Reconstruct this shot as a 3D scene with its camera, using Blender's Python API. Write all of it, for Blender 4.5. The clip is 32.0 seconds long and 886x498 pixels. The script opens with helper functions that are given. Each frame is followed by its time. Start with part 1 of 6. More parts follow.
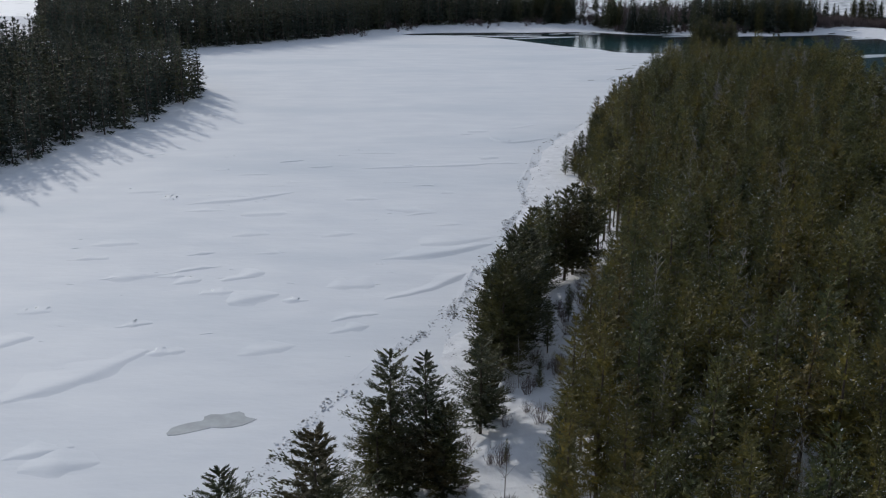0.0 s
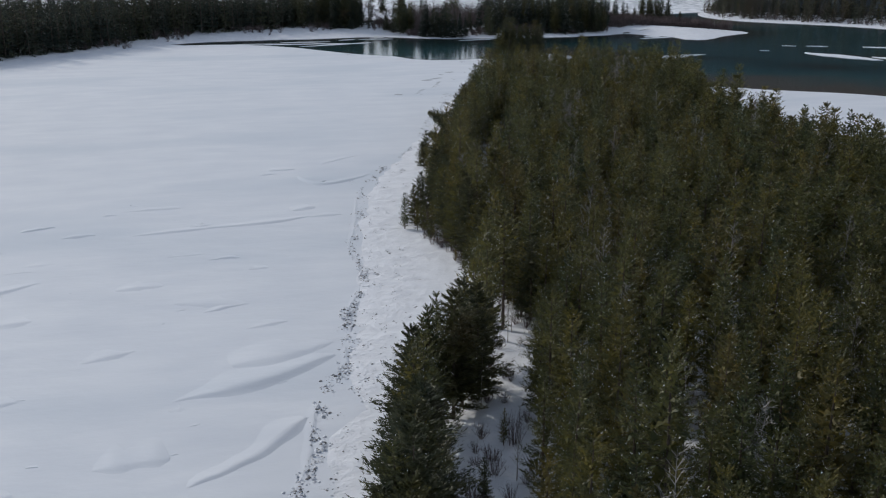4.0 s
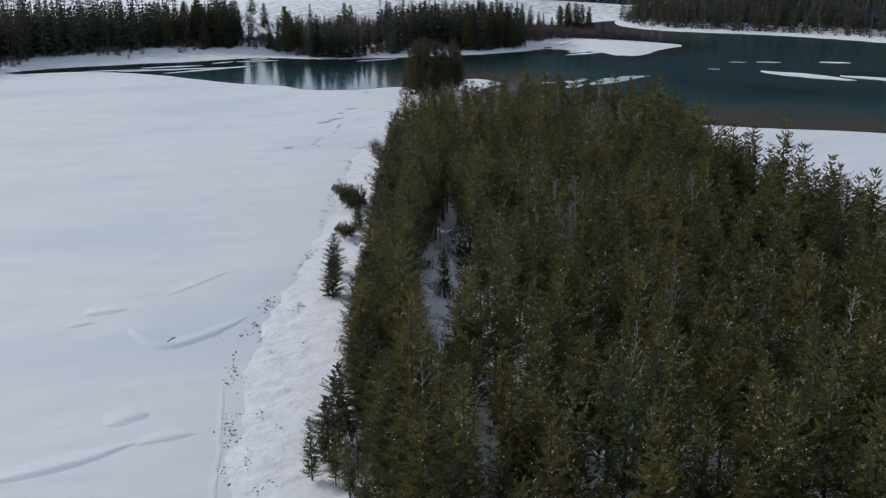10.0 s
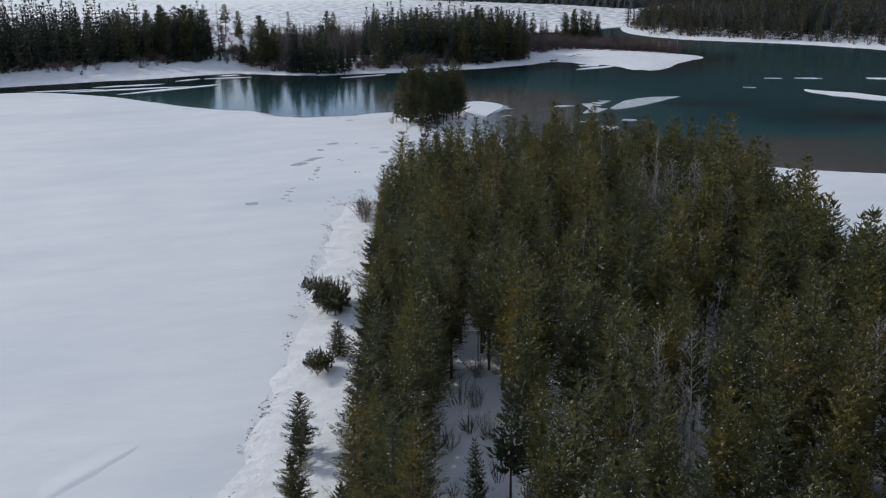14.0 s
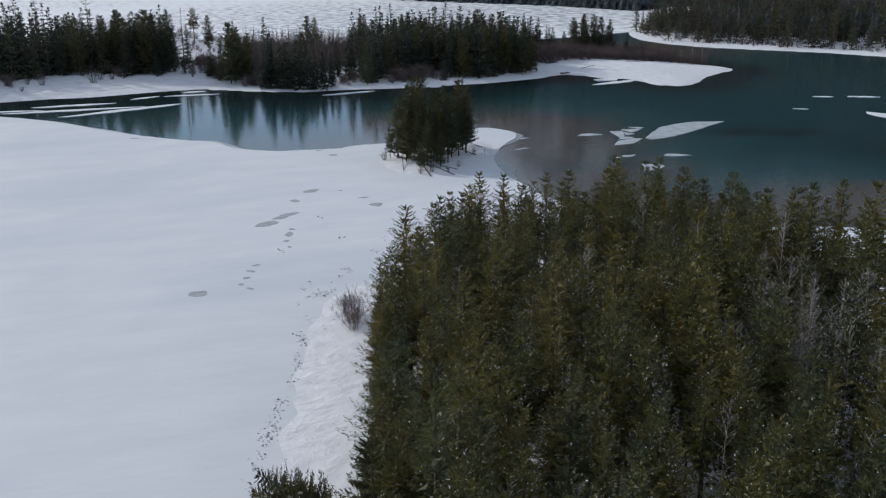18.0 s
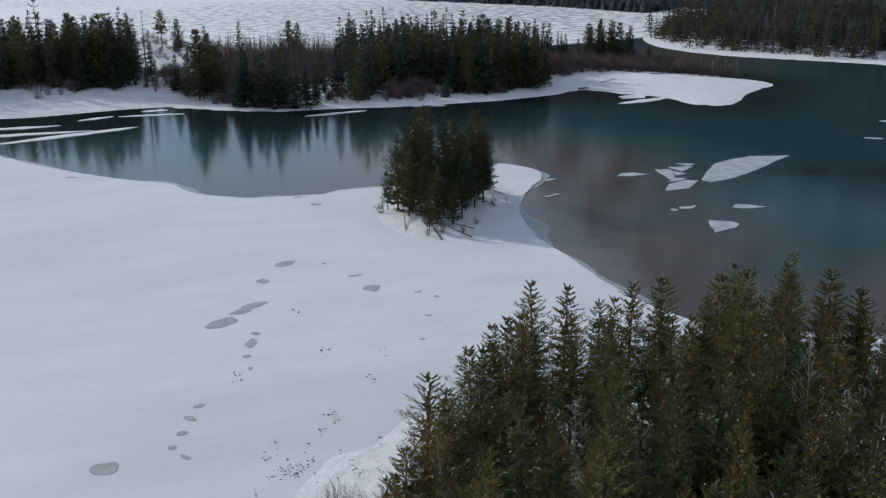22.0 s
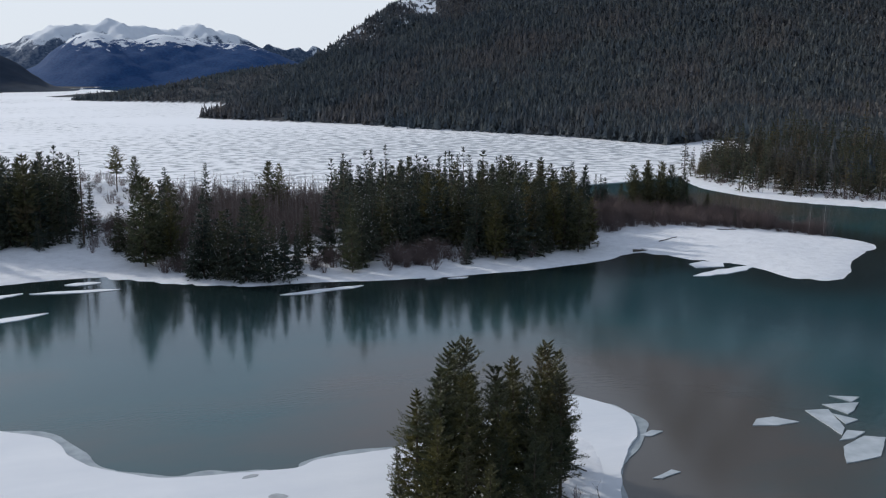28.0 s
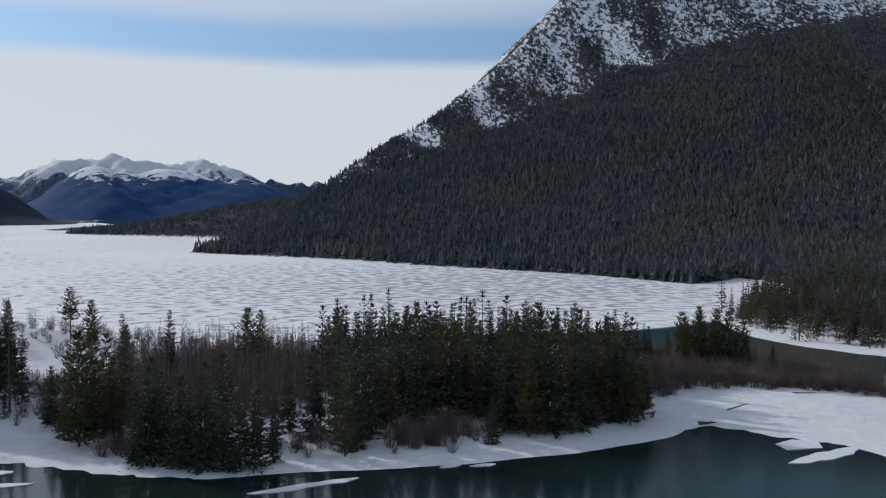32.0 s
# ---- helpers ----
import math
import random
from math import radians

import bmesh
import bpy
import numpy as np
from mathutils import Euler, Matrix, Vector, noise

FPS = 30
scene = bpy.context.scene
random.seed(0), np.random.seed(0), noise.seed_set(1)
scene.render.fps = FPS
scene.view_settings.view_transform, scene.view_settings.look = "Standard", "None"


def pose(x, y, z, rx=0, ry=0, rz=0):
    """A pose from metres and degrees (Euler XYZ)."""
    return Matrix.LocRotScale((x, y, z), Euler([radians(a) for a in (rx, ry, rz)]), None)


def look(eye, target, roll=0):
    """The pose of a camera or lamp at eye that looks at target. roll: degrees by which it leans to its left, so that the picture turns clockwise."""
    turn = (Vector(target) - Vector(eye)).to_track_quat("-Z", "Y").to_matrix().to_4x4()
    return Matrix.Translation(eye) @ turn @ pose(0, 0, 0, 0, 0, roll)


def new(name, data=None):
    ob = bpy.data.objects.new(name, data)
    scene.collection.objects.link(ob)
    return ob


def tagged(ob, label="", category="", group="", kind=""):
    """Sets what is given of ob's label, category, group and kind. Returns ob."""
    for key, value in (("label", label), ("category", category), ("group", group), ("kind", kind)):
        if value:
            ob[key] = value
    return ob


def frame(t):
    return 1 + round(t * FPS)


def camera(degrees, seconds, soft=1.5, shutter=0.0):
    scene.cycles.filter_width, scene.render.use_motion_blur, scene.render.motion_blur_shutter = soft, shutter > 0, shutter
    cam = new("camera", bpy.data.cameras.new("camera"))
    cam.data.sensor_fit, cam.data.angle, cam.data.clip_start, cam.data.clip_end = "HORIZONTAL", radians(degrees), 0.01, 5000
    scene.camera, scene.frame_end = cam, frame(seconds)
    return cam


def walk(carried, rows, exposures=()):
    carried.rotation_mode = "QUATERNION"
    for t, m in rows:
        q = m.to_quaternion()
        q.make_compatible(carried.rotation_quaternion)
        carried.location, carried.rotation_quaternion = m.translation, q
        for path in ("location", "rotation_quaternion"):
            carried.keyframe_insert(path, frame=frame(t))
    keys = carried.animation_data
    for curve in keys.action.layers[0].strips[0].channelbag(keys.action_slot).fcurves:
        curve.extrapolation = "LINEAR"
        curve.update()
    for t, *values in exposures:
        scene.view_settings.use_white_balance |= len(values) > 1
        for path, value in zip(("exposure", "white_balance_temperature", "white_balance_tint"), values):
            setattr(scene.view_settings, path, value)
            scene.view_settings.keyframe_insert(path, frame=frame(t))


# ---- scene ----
cam = camera(48.26, 32.0, soft=1.15)
# seconds, place in metres, heading, tilt and lean in degrees
PATH = [
    (0.0, 0.00, -0.00, 51.40, 0.26, -16.97, -0.04),
    (0.5, -1.35, 6.76, 51.23, -1.83, -16.96, -0.07),
    (1.0, -2.44, 13.46, 51.06, -3.88, -16.95, -0.14),
    (1.5, -3.29, 19.99, 50.95, -5.94, -16.94, -0.18),
    (2.0, -4.01, 26.50, 50.80, -7.91, -16.95, -0.17),
    (2.5, -4.40, 33.03, 50.66, -9.38, -16.96, -0.19),
    (3.0, -4.42, 39.70, 50.52, -10.49, -16.96, -0.29),
    (3.5, -4.21, 46.51, 50.34, -11.48, -16.96, -0.28),
    (5.5, -1.68, 74.28, 50.05, -15.63, -16.98, -0.40),
    (6.0, -0.64, 81.65, 50.08, -16.23, -16.96, -0.38),
    (6.5, 0.67, 88.99, 50.17, -16.47, -16.95, -0.46),
    (7.0, 2.12, 96.37, 50.21, -16.76, -16.94, -0.49),
    (7.5, 3.57, 103.21, 50.39, -17.21, -16.96, -0.58),
    (8.0, 5.05, 110.54, 50.43, -17.70, -16.94, -0.54),
    (8.5, 6.61, 117.75, 50.56, -18.11, -16.93, -0.54),
    (9.0, 8.30, 125.03, 50.65, -18.44, -16.92, -0.54),
    (9.5, 9.98, 132.22, 50.73, -18.73, -16.88, -0.59),
    (10.0, 11.76, 139.36, 50.78, -18.91, -16.87, -0.63),
    (10.5, 13.58, 146.49, 50.80, -18.99, -16.86, -0.63),
    (11.0, 15.40, 153.46, 50.92, -19.07, -16.86, -0.68),
    (11.5, 17.29, 160.51, 50.98, -19.17, -16.85, -0.68),
    (12.0, 19.23, 167.57, 51.03, -19.25, -16.84, -0.73),
    (12.5, 21.21, 174.65, 51.09, -19.35, -16.84, -0.70),
    (13.0, 23.25, 181.82, 51.14, -19.46, -16.84, -0.72),
    (13.5, 25.31, 188.89, 51.19, -19.57, -16.84, -0.70),
    (14.0, 27.33, 195.84, 51.28, -19.67, -16.86, -0.75),
    (14.5, 29.35, 202.80, 51.30, -19.78, -16.88, -0.70),
    (16.5, 36.97, 232.18, 51.12, -20.28, -16.92, -0.67),
    (17.0, 38.94, 239.03, 51.10, -20.39, -16.93, -0.67),
    (17.5, 40.79, 245.68, 51.17, -20.47, -16.96, -0.66),
    (18.0, 42.62, 252.31, 51.18, -20.58, -16.98, -0.63),
    (18.5, 44.40, 258.90, 51.23, -20.68, -16.99, -0.59),
    (19.0, 46.23, 265.45, 51.20, -20.78, -17.01, -0.54),
    (19.5, 48.03, 272.00, 51.16, -20.88, -17.04, -0.49),
    (20.0, 49.86, 278.50, 51.19, -20.97, -17.08, -0.45),
    (20.5, 51.79, 285.16, 51.18, -21.05, -17.11, -0.44),
    (21.0, 53.74, 291.79, 51.15, -21.13, -17.12, -0.42),
    (21.5, 55.64, 298.47, 51.15, -21.23, -17.16, -0.36),
    (22.0, 57.55, 305.24, 51.12, -21.33, -17.18, -0.30),
    (22.5, 59.52, 311.95, 51.13, -21.40, -17.22, -0.27),
    (23.0, 61.55, 318.73, 51.15, -21.46, -17.24, -0.27),
    (23.5, 63.55, 325.49, 51.09, -21.51, -17.27, -0.24),
    (24.0, 65.56, 332.27, 51.13, -21.56, -17.14, -0.22),
    (24.5, 67.63, 339.01, 51.23, -21.59, -16.65, -0.19),
    (25.0, 69.64, 345.66, 51.37, -21.61, -15.79, -0.15),
    (25.5, 71.75, 352.31, 51.34, -21.60, -14.87, -0.14),
    (27.5, 79.57, 378.63, 51.63, -21.70, -11.23, 0.09),
    (28.0, 81.64, 385.20, 51.52, -21.69, -10.33, 0.11),
    (28.5, 83.75, 391.76, 51.32, -21.68, -9.40, 0.13),
    (29.0, 85.86, 398.31, 51.16, -21.67, -8.51, 0.14),
    (29.5, 87.88, 404.89, 50.94, -21.68, -7.65, 0.18),
    (30.0, 89.99, 411.46, 50.71, -21.68, -6.72, 0.20),
    (30.5, 92.09, 418.04, 50.52, -21.69, -5.79, 0.22),
    (31.0, 94.20, 424.62, 50.34, -21.67, -4.79, 0.23),
    (31.5, 96.26, 431.26, 50.18, -21.66, -3.72, 0.26),
    (32.0, 98.32, 437.80, 50.01, -21.64, -2.60, 0.31),
]
EXPOSURES = [(0.0, 0.10), (6.0, 0.20), (13.0, 0.30), (20.0, 0.27), (24.0, 0.15), (25.0, 0.12), (27.5, 0.38), (28.5, 0.42), (30.0, 0.30), (32.0, 0.15)]
walk(cam, [(t, pose(x, y, z, 90 + pitch, 0, yaw) @ pose(0, 0, 0, 0, 0, roll)) for t, x, y, z, yaw, pitch, roll in PATH], EXPOSURES)

# ---- light: thin high cloud, sun ahead and to the left ----
SUN_AZ, SUN_EL = -35.5, 26.0
to_sun = Vector((math.sin(radians(SUN_AZ)) * math.cos(radians(SUN_EL)), math.cos(radians(SUN_AZ)) * math.cos(radians(SUN_EL)), math.sin(radians(SUN_EL))))
sun_data = bpy.data.lights.new("sun", "SUN")
sun_data.energy, sun_data.angle, sun_data.color = 2.0, radians(1.2), (1.0, 0.96, 0.90)
sun = new("sun", sun_data)
sun.matrix_world = look(to_sun * 300, (0, 0, 0))

world = bpy.data.worlds.new("world")
scene.world = world
world.use_nodes = True
wt = world.node_tree
wt.nodes.clear()


def wnode(kind, operation="", data_type="", blend_type=""):
    n = wt.nodes.new(kind)
    if operation:
        n.operation = operation
    if data_type:
        n.data_type = data_type
    if blend_type:
        n.blend_type = blend_type
    return n


w_out, w_bg = wnode("ShaderNodeOutputWorld"), wnode("ShaderNodeBackground")
w_sky = wnode("ShaderNodeTexSky")
w_sky.sky_type, w_sky.sun_disc = "NISHITA", False
w_sky.sun_elevation, w_sky.sun_rotation = radians(SUN_EL), radians(SUN_AZ)
w_tc, w_sep, w_ramp = wnode("ShaderNodeTexCoord"), wnode("ShaderNodeSeparateXYZ"), wnode("ShaderNodeValToRGB")
w_map = wnode("ShaderNodeMapping")
w_map.inputs["Scale"].default_value = (1.2, 1.2, 9.0)
w_noise = wnode("ShaderNodeTexNoise")
w_noise.inputs["Scale"].default_value, w_noise.inputs["Detail"].default_value = 1.6, 5
w_wob, w_mulN, w_mix, w_gain = wnode("ShaderNodeMath", operation="MULTIPLY_ADD"), wnode("ShaderNodeMath", operation="MULTIPLY_ADD"), wnode("ShaderNodeMix", data_type="RGBA"), wnode("ShaderNodeMix", data_type="RGBA", blend_type="MULTIPLY")
L = wt.links.new
L(w_tc.outputs["Generated"], w_sep.inputs[0])
L(w_tc.outputs["Generated"], w_map.inputs[0])
L(w_map.outputs[0], w_noise.inputs["Vector"])
# the height of a cloud edge wanders a little with the noise
w_wob.inputs[1].default_value, w_wob.inputs[2].default_value = 0.045, -0.0225
L(w_noise.outputs[0], w_wob.inputs[0])
w_add = wnode("ShaderNodeMath", operation="ADD")
L(w_sep.outputs[2], w_add.inputs[0])
L(w_wob.outputs[0], w_add.inputs[1])
L(w_add.outputs[0], w_ramp.inputs[0])
els = w_ramp.color_ramp.elements
els[0].position, els[0].color = 0.0, (0.95, 0.95, 0.95, 1)
els[1].position, els[1].color = 1.0, (0.30, 0.30, 0.30, 1)
for at, v in ((0.133, 0.93), (0.146, 0.08), (0.170, 0.12), (0.195, 0.62), (0.30, 0.46), (0.5, 0.40)):
    e = els.new(at)
    e.color = (v, v, v, 1)
w_gain.inputs["Factor"].default_value = 1.0
# clear air is a deeper blue below the thin high cloud
w_tint = wnode("ShaderNodeValToRGB")
L(w_sep.outputs[2], w_tint.inputs[0])
w_tint.color_ramp.elements[0].position, w_tint.color_ramp.elements[0].color = 0.17, (0.048, 0.066, 0.092, 1)
w_tint.color_ramp.elements[1].position, w_tint.color_ramp.elements[1].color = 0.34, (0.102, 0.103, 0.105, 1)
L(w_tint.outputs[0], w_gain.inputs["B"])
L(w_sky.outputs[0], w_gain.inputs["A"])
w_mix.inputs["B"].default_value = (0.56, 0.60, 0.66, 1)
L(w_ramp.outputs[0], w_mix.inputs["Factor"])
L(w_gain.outputs["Result"], w_mix.inputs["A"])
L(w_mix.outputs["Result"], w_bg.inputs[0])
L(w_bg.outputs[0], w_out.inputs[0])
w_bg.inputs[1].default_value = 1.0


# ---- materials ----
def material(name, dark, light, scale=1.0, rough=0.8, bump=0.0, bump_scale=8.0, big=None, big_scale=0.03, big_range=(0.45, 0.65), stretch=(1, 1, 1), spec=0.3, distance=0.1, through_light=0.0, ramp=(0.3, 0.7), island=0.0, trees=None, shift=True):
    """Two-scale noise colour with fine relief, in world metres; big: a third colour in large patches."""
    m = bpy.data.materials.new(name)
    m.use_nodes = True
    t = m.node_tree
    b = t.nodes["Principled BSDF"]
    geo, mp = t.nodes.new("ShaderNodeNewGeometry"), t.nodes.new("ShaderNodeMapping")
    mp.inputs["Scale"].default_value = stretch
    t.links.new(geo.outputs["Position"], mp.inputs[0])
    n1 = t.nodes.new("ShaderNodeTexNoise")
    n1.inputs["Scale"].default_value, n1.inputs["Detail"].default_value = scale, 4
    t.links.new(mp.outputs[0], n1.inputs["Vector"])
    r1 = t.nodes.new("ShaderNodeValToRGB")
    r1.color_ramp.elements[0].position, r1.color_ramp.elements[1].position = ramp
    r1.color_ramp.elements[0].color, r1.color_ramp.elements[1].color = (*dark, 1), (*light, 1)
    t.links.new(n1.outputs[0], r1.inputs[0])
    colour = r1.outputs[0]
    if big:
        n2, r2, mx = t.nodes.new("ShaderNodeTexNoise"), t.nodes.new("ShaderNodeMapRange"), t.nodes.new("ShaderNodeMix")
        mx.data_type = "RGBA"
        n2.inputs["Scale"].default_value, n2.inputs["Detail"].default_value = big_scale, 5
        t.links.new(mp.outputs[0], n2.inputs["Vector"])
        r2.inputs["From Min"].default_value, r2.inputs["From Max"].default_value = big_range
        t.links.new(n2.outputs[0], r2.inputs[0])
        t.links.new(r2.outputs[0], mx.inputs["Factor"])
        t.links.new(colour, mx.inputs["A"])
        mx.inputs["B"].default_value = (*big, 1)
        colour = mx.outputs["Result"]
    if island:
        mr, mu = t.nodes.new("ShaderNodeMapRange"), t.nodes.new("ShaderNodeVectorMath")
        mr.inputs["To Min"].default_value, mr.inputs["To Max"].default_value = 1 - island, 1 + island
        t.links.new(geo.outputs["Random Per Island"], mr.inputs[0])
        mu.operation = "SCALE"
        t.links.new(colour, mu.inputs[0])
        t.links.new(mr.outputs[0], mu.inputs["Scale"])
        colour = mu.outputs[0]
    if trees:
        # every tree has a hue of its own: a value on the mesh, shifted by the object's random
        own, ob, sm, fr, hue, mu = t.nodes.new("ShaderNodeAttribute"), t.nodes.new("ShaderNodeObjectInfo"), t.nodes.new("ShaderNodeMath"), t.nodes.new("ShaderNodeMath"), t.nodes.new("ShaderNodeValToRGB"), t.nodes.new("ShaderNodeMix")
        own.attribute_name, sm.operation, fr.operation = "tint", "ADD", "FRACT"
        t.links.new(own.outputs["Fac"], sm.inputs[0])
        if shift:
            t.links.new(ob.outputs["Random"], sm.inputs[1])
        else:
            sm.inputs[1].default_value = 0.0
        t.links.new(sm.outputs[0], fr.inputs[0])
        t.links.new(fr.outputs[0], hue.inputs[0])
        hue.color_ramp.elements[0].position, hue.color_ramp.elements[0].color = 0.0, (*trees[0], 1)
        hue.color_ramp.elements[1].position, hue.color_ramp.elements[1].color = 1.0, (*trees[-1], 1)
        for k in range(1, len(trees) - 1):
            hue.color_ramp.elements.new(k / (len(trees) - 1)).color = (*trees[k], 1)
        mu.data_type, mu.blend_type = "RGBA", "MULTIPLY"
        mu.inputs["Factor"].default_value = 1.0
        t.links.new(colour, mu.inputs["A"])
        t.links.new(hue.outputs[0], mu.inputs["B"])
        colour = mu.outputs["Result"]
    t.links.new(colour, b.inputs["Base Color"])
    b.inputs["Roughness"].default_value = rough
    b.inputs["Specular IOR Level"].default_value = spec
    if bump:
        n3, bp = t.nodes.new("ShaderNodeTexNoise"), t.nodes.new("ShaderNodeBump")
        n3.inputs["Scale"].default_value, n3.inputs["Detail"].default_value = bump_scale, 6
        t.links.new(mp.outputs[0], n3.inputs["Vector"])
        bp.inputs["Strength"].default_value, bp.inputs["Distance"].default_value = bump, distance
        t.links.new(n3.outputs[0], bp.inputs["Height"])
        t.links.new(bp.outputs[0], b.inputs["Normal"])
    if through_light:
        tr, ms = t.nodes.new("ShaderNodeBsdfTranslucent"), t.nodes.new("ShaderNodeMixShader")
        t.links.new(colour, tr.inputs[0])
        ms.inputs[0].default_value = through_light
        t.links.new(b.outputs[0], ms.inputs[1])
        t.links.new(tr.outputs[0], ms.inputs[2])
        t.links.new(ms.outputs[0], t.nodes["Material Output"].inputs[0])
    return m


SNOW = material("lake_snow", (0.585, 0.612, 0.655), (0.65, 0.672, 0.705), 0.12, 0.75, 0.3, 0.35, big=(0.53, 0.57, 0.62), big_scale=0.022, big_range=(0.5, 0.7), stretch=(0.6, 1.3, 1), distance=0.3)
DRIFT = material("drift_snow", (0.62, 0.65, 0.69), (0.69, 0.71, 0.75), 0.3, 0.75, 0.2, 1.5)
LAND = material("land_snow", (0.58, 0.60, 0.64), (0.68, 0.69, 0.72), 0.35, 0.8, 0.5, 1.2, big=(0.55, 0.55, 0.56), big_scale=0.15, big_range=(0.58, 0.75), distance=0.25)
FLOE = material("floe_ice", (0.28, 0.32, 0.35), (0.48, 0.52, 0.55), 0.35, 0.5, 0.3, 1.5)
GREY_ICE = material("wet_grey_ice", (0.28, 0.30, 0.32), (0.38, 0.41, 0.43), 0.6, 0.65, 0.15, 2.0)
RIM = material("sunken_rim_ice", (0.18, 0.21, 0.23), (0.32, 0.36, 0.38), 0.5, 0.3, 0.15, 2.0)
WOOD_HUES = ((0.66, 0.77, 0.72), (0.78, 0.83, 0.74), (0.88, 0.89, 0.75), (0.96, 0.93, 0.73), (1.06, 0.96, 0.70), (1.20, 1.05, 0.66), (1.06, 0.85, 0.63))
BANK_HUES = ((0.72, 0.84, 0.90), (0.85, 0.92, 0.92), (1.0, 1.0, 0.94), (1.25, 1.15, 0.82))
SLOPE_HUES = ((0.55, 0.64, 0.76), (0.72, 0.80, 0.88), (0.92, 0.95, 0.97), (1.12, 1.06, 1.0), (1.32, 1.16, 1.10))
NEEDLES = material("pine_needles", (0.064, 0.078, 0.045), (0.158, 0.148, 0.054), 0.7, 0.55, big=(0.140, 0.112, 0.054), big_scale=0.09, big_range=(0.68, 0.90), spec=0.4, through_light=0.38, ramp=(0.36, 0.66), island=0.22, trees=WOOD_HUES)
DARK_NEEDLES = material("shore_pine_needles", (0.044, 0.053, 0.034), (0.106, 0.103, 0.047), 0.6, 0.5, big=(0.105, 0.075, 0.042), big_scale=0.12, big_range=(0.60, 0.78), spec=0.3, through_light=0.3, island=0.22, trees=BANK_HUES)
SHORE_NEEDLES = material("right_shore_needles", (0.046, 0.056, 0.046), (0.106, 0.106, 0.068), 0.1, 0.7, big=(0.082, 0.070, 0.056), big_scale=0.05, spec=0.15, through_light=0.2, island=0.3, trees=BANK_HUES)
SPRUCE = material("spruce_needles", (0.036, 0.046, 0.042), (0.086, 0.092, 0.066), 0.4, 0.7, spec=0.12, through_light=0.2, island=0.3, trees=BANK_HUES)
# paler and bluer than near conifers: haze is put into the needle colour
FAR_TREES = material("slope_conifers_hazed", (0.086, 0.102, 0.118), (0.146, 0.158, 0.156), 0.05, 0.85, big=(0.158, 0.144, 0.142), big_scale=0.010, big_range=(0.48, 0.70), spec=0.06, through_light=0.35, island=0.12, trees=SLOPE_HUES, shift=False)
FROST = material("snow_on_needles", (0.70, 0.72, 0.76), (0.85, 0.86, 0.88), 2.0, 0.8)
BARK = material("pine_bark", (0.05, 0.040, 0.032), (0.13, 0.10, 0.08), 1.5, 0.9, 0.4, 9.0)
PALE_BARK = material("pale_bark", (0.20, 0.185, 0.175), (0.38, 0.36, 0.34), 1.2, 0.9, 0.3, 9.0)
ASPEN_BARK = material("aspen_bark", (0.105, 0.092, 0.086), (0.215, 0.190, 0.178), 1.2, 0.9, 0.3, 9.0)
TWIG = material("bare_twigs", (0.070, 0.054, 0.054), (0.155, 0.116, 0.110), 0.25, 0.9)
DEADWOOD = material("weathered_log", (0.05, 0.045, 0.04), (0.14, 0.12, 0.10), 2.0, 0.9, 0.3, 9.0)
DEBRIS = material("shore_debris", (0.12, 0.118, 0.115), (0.31, 0.305, 0.30), 1.0, 0.9)


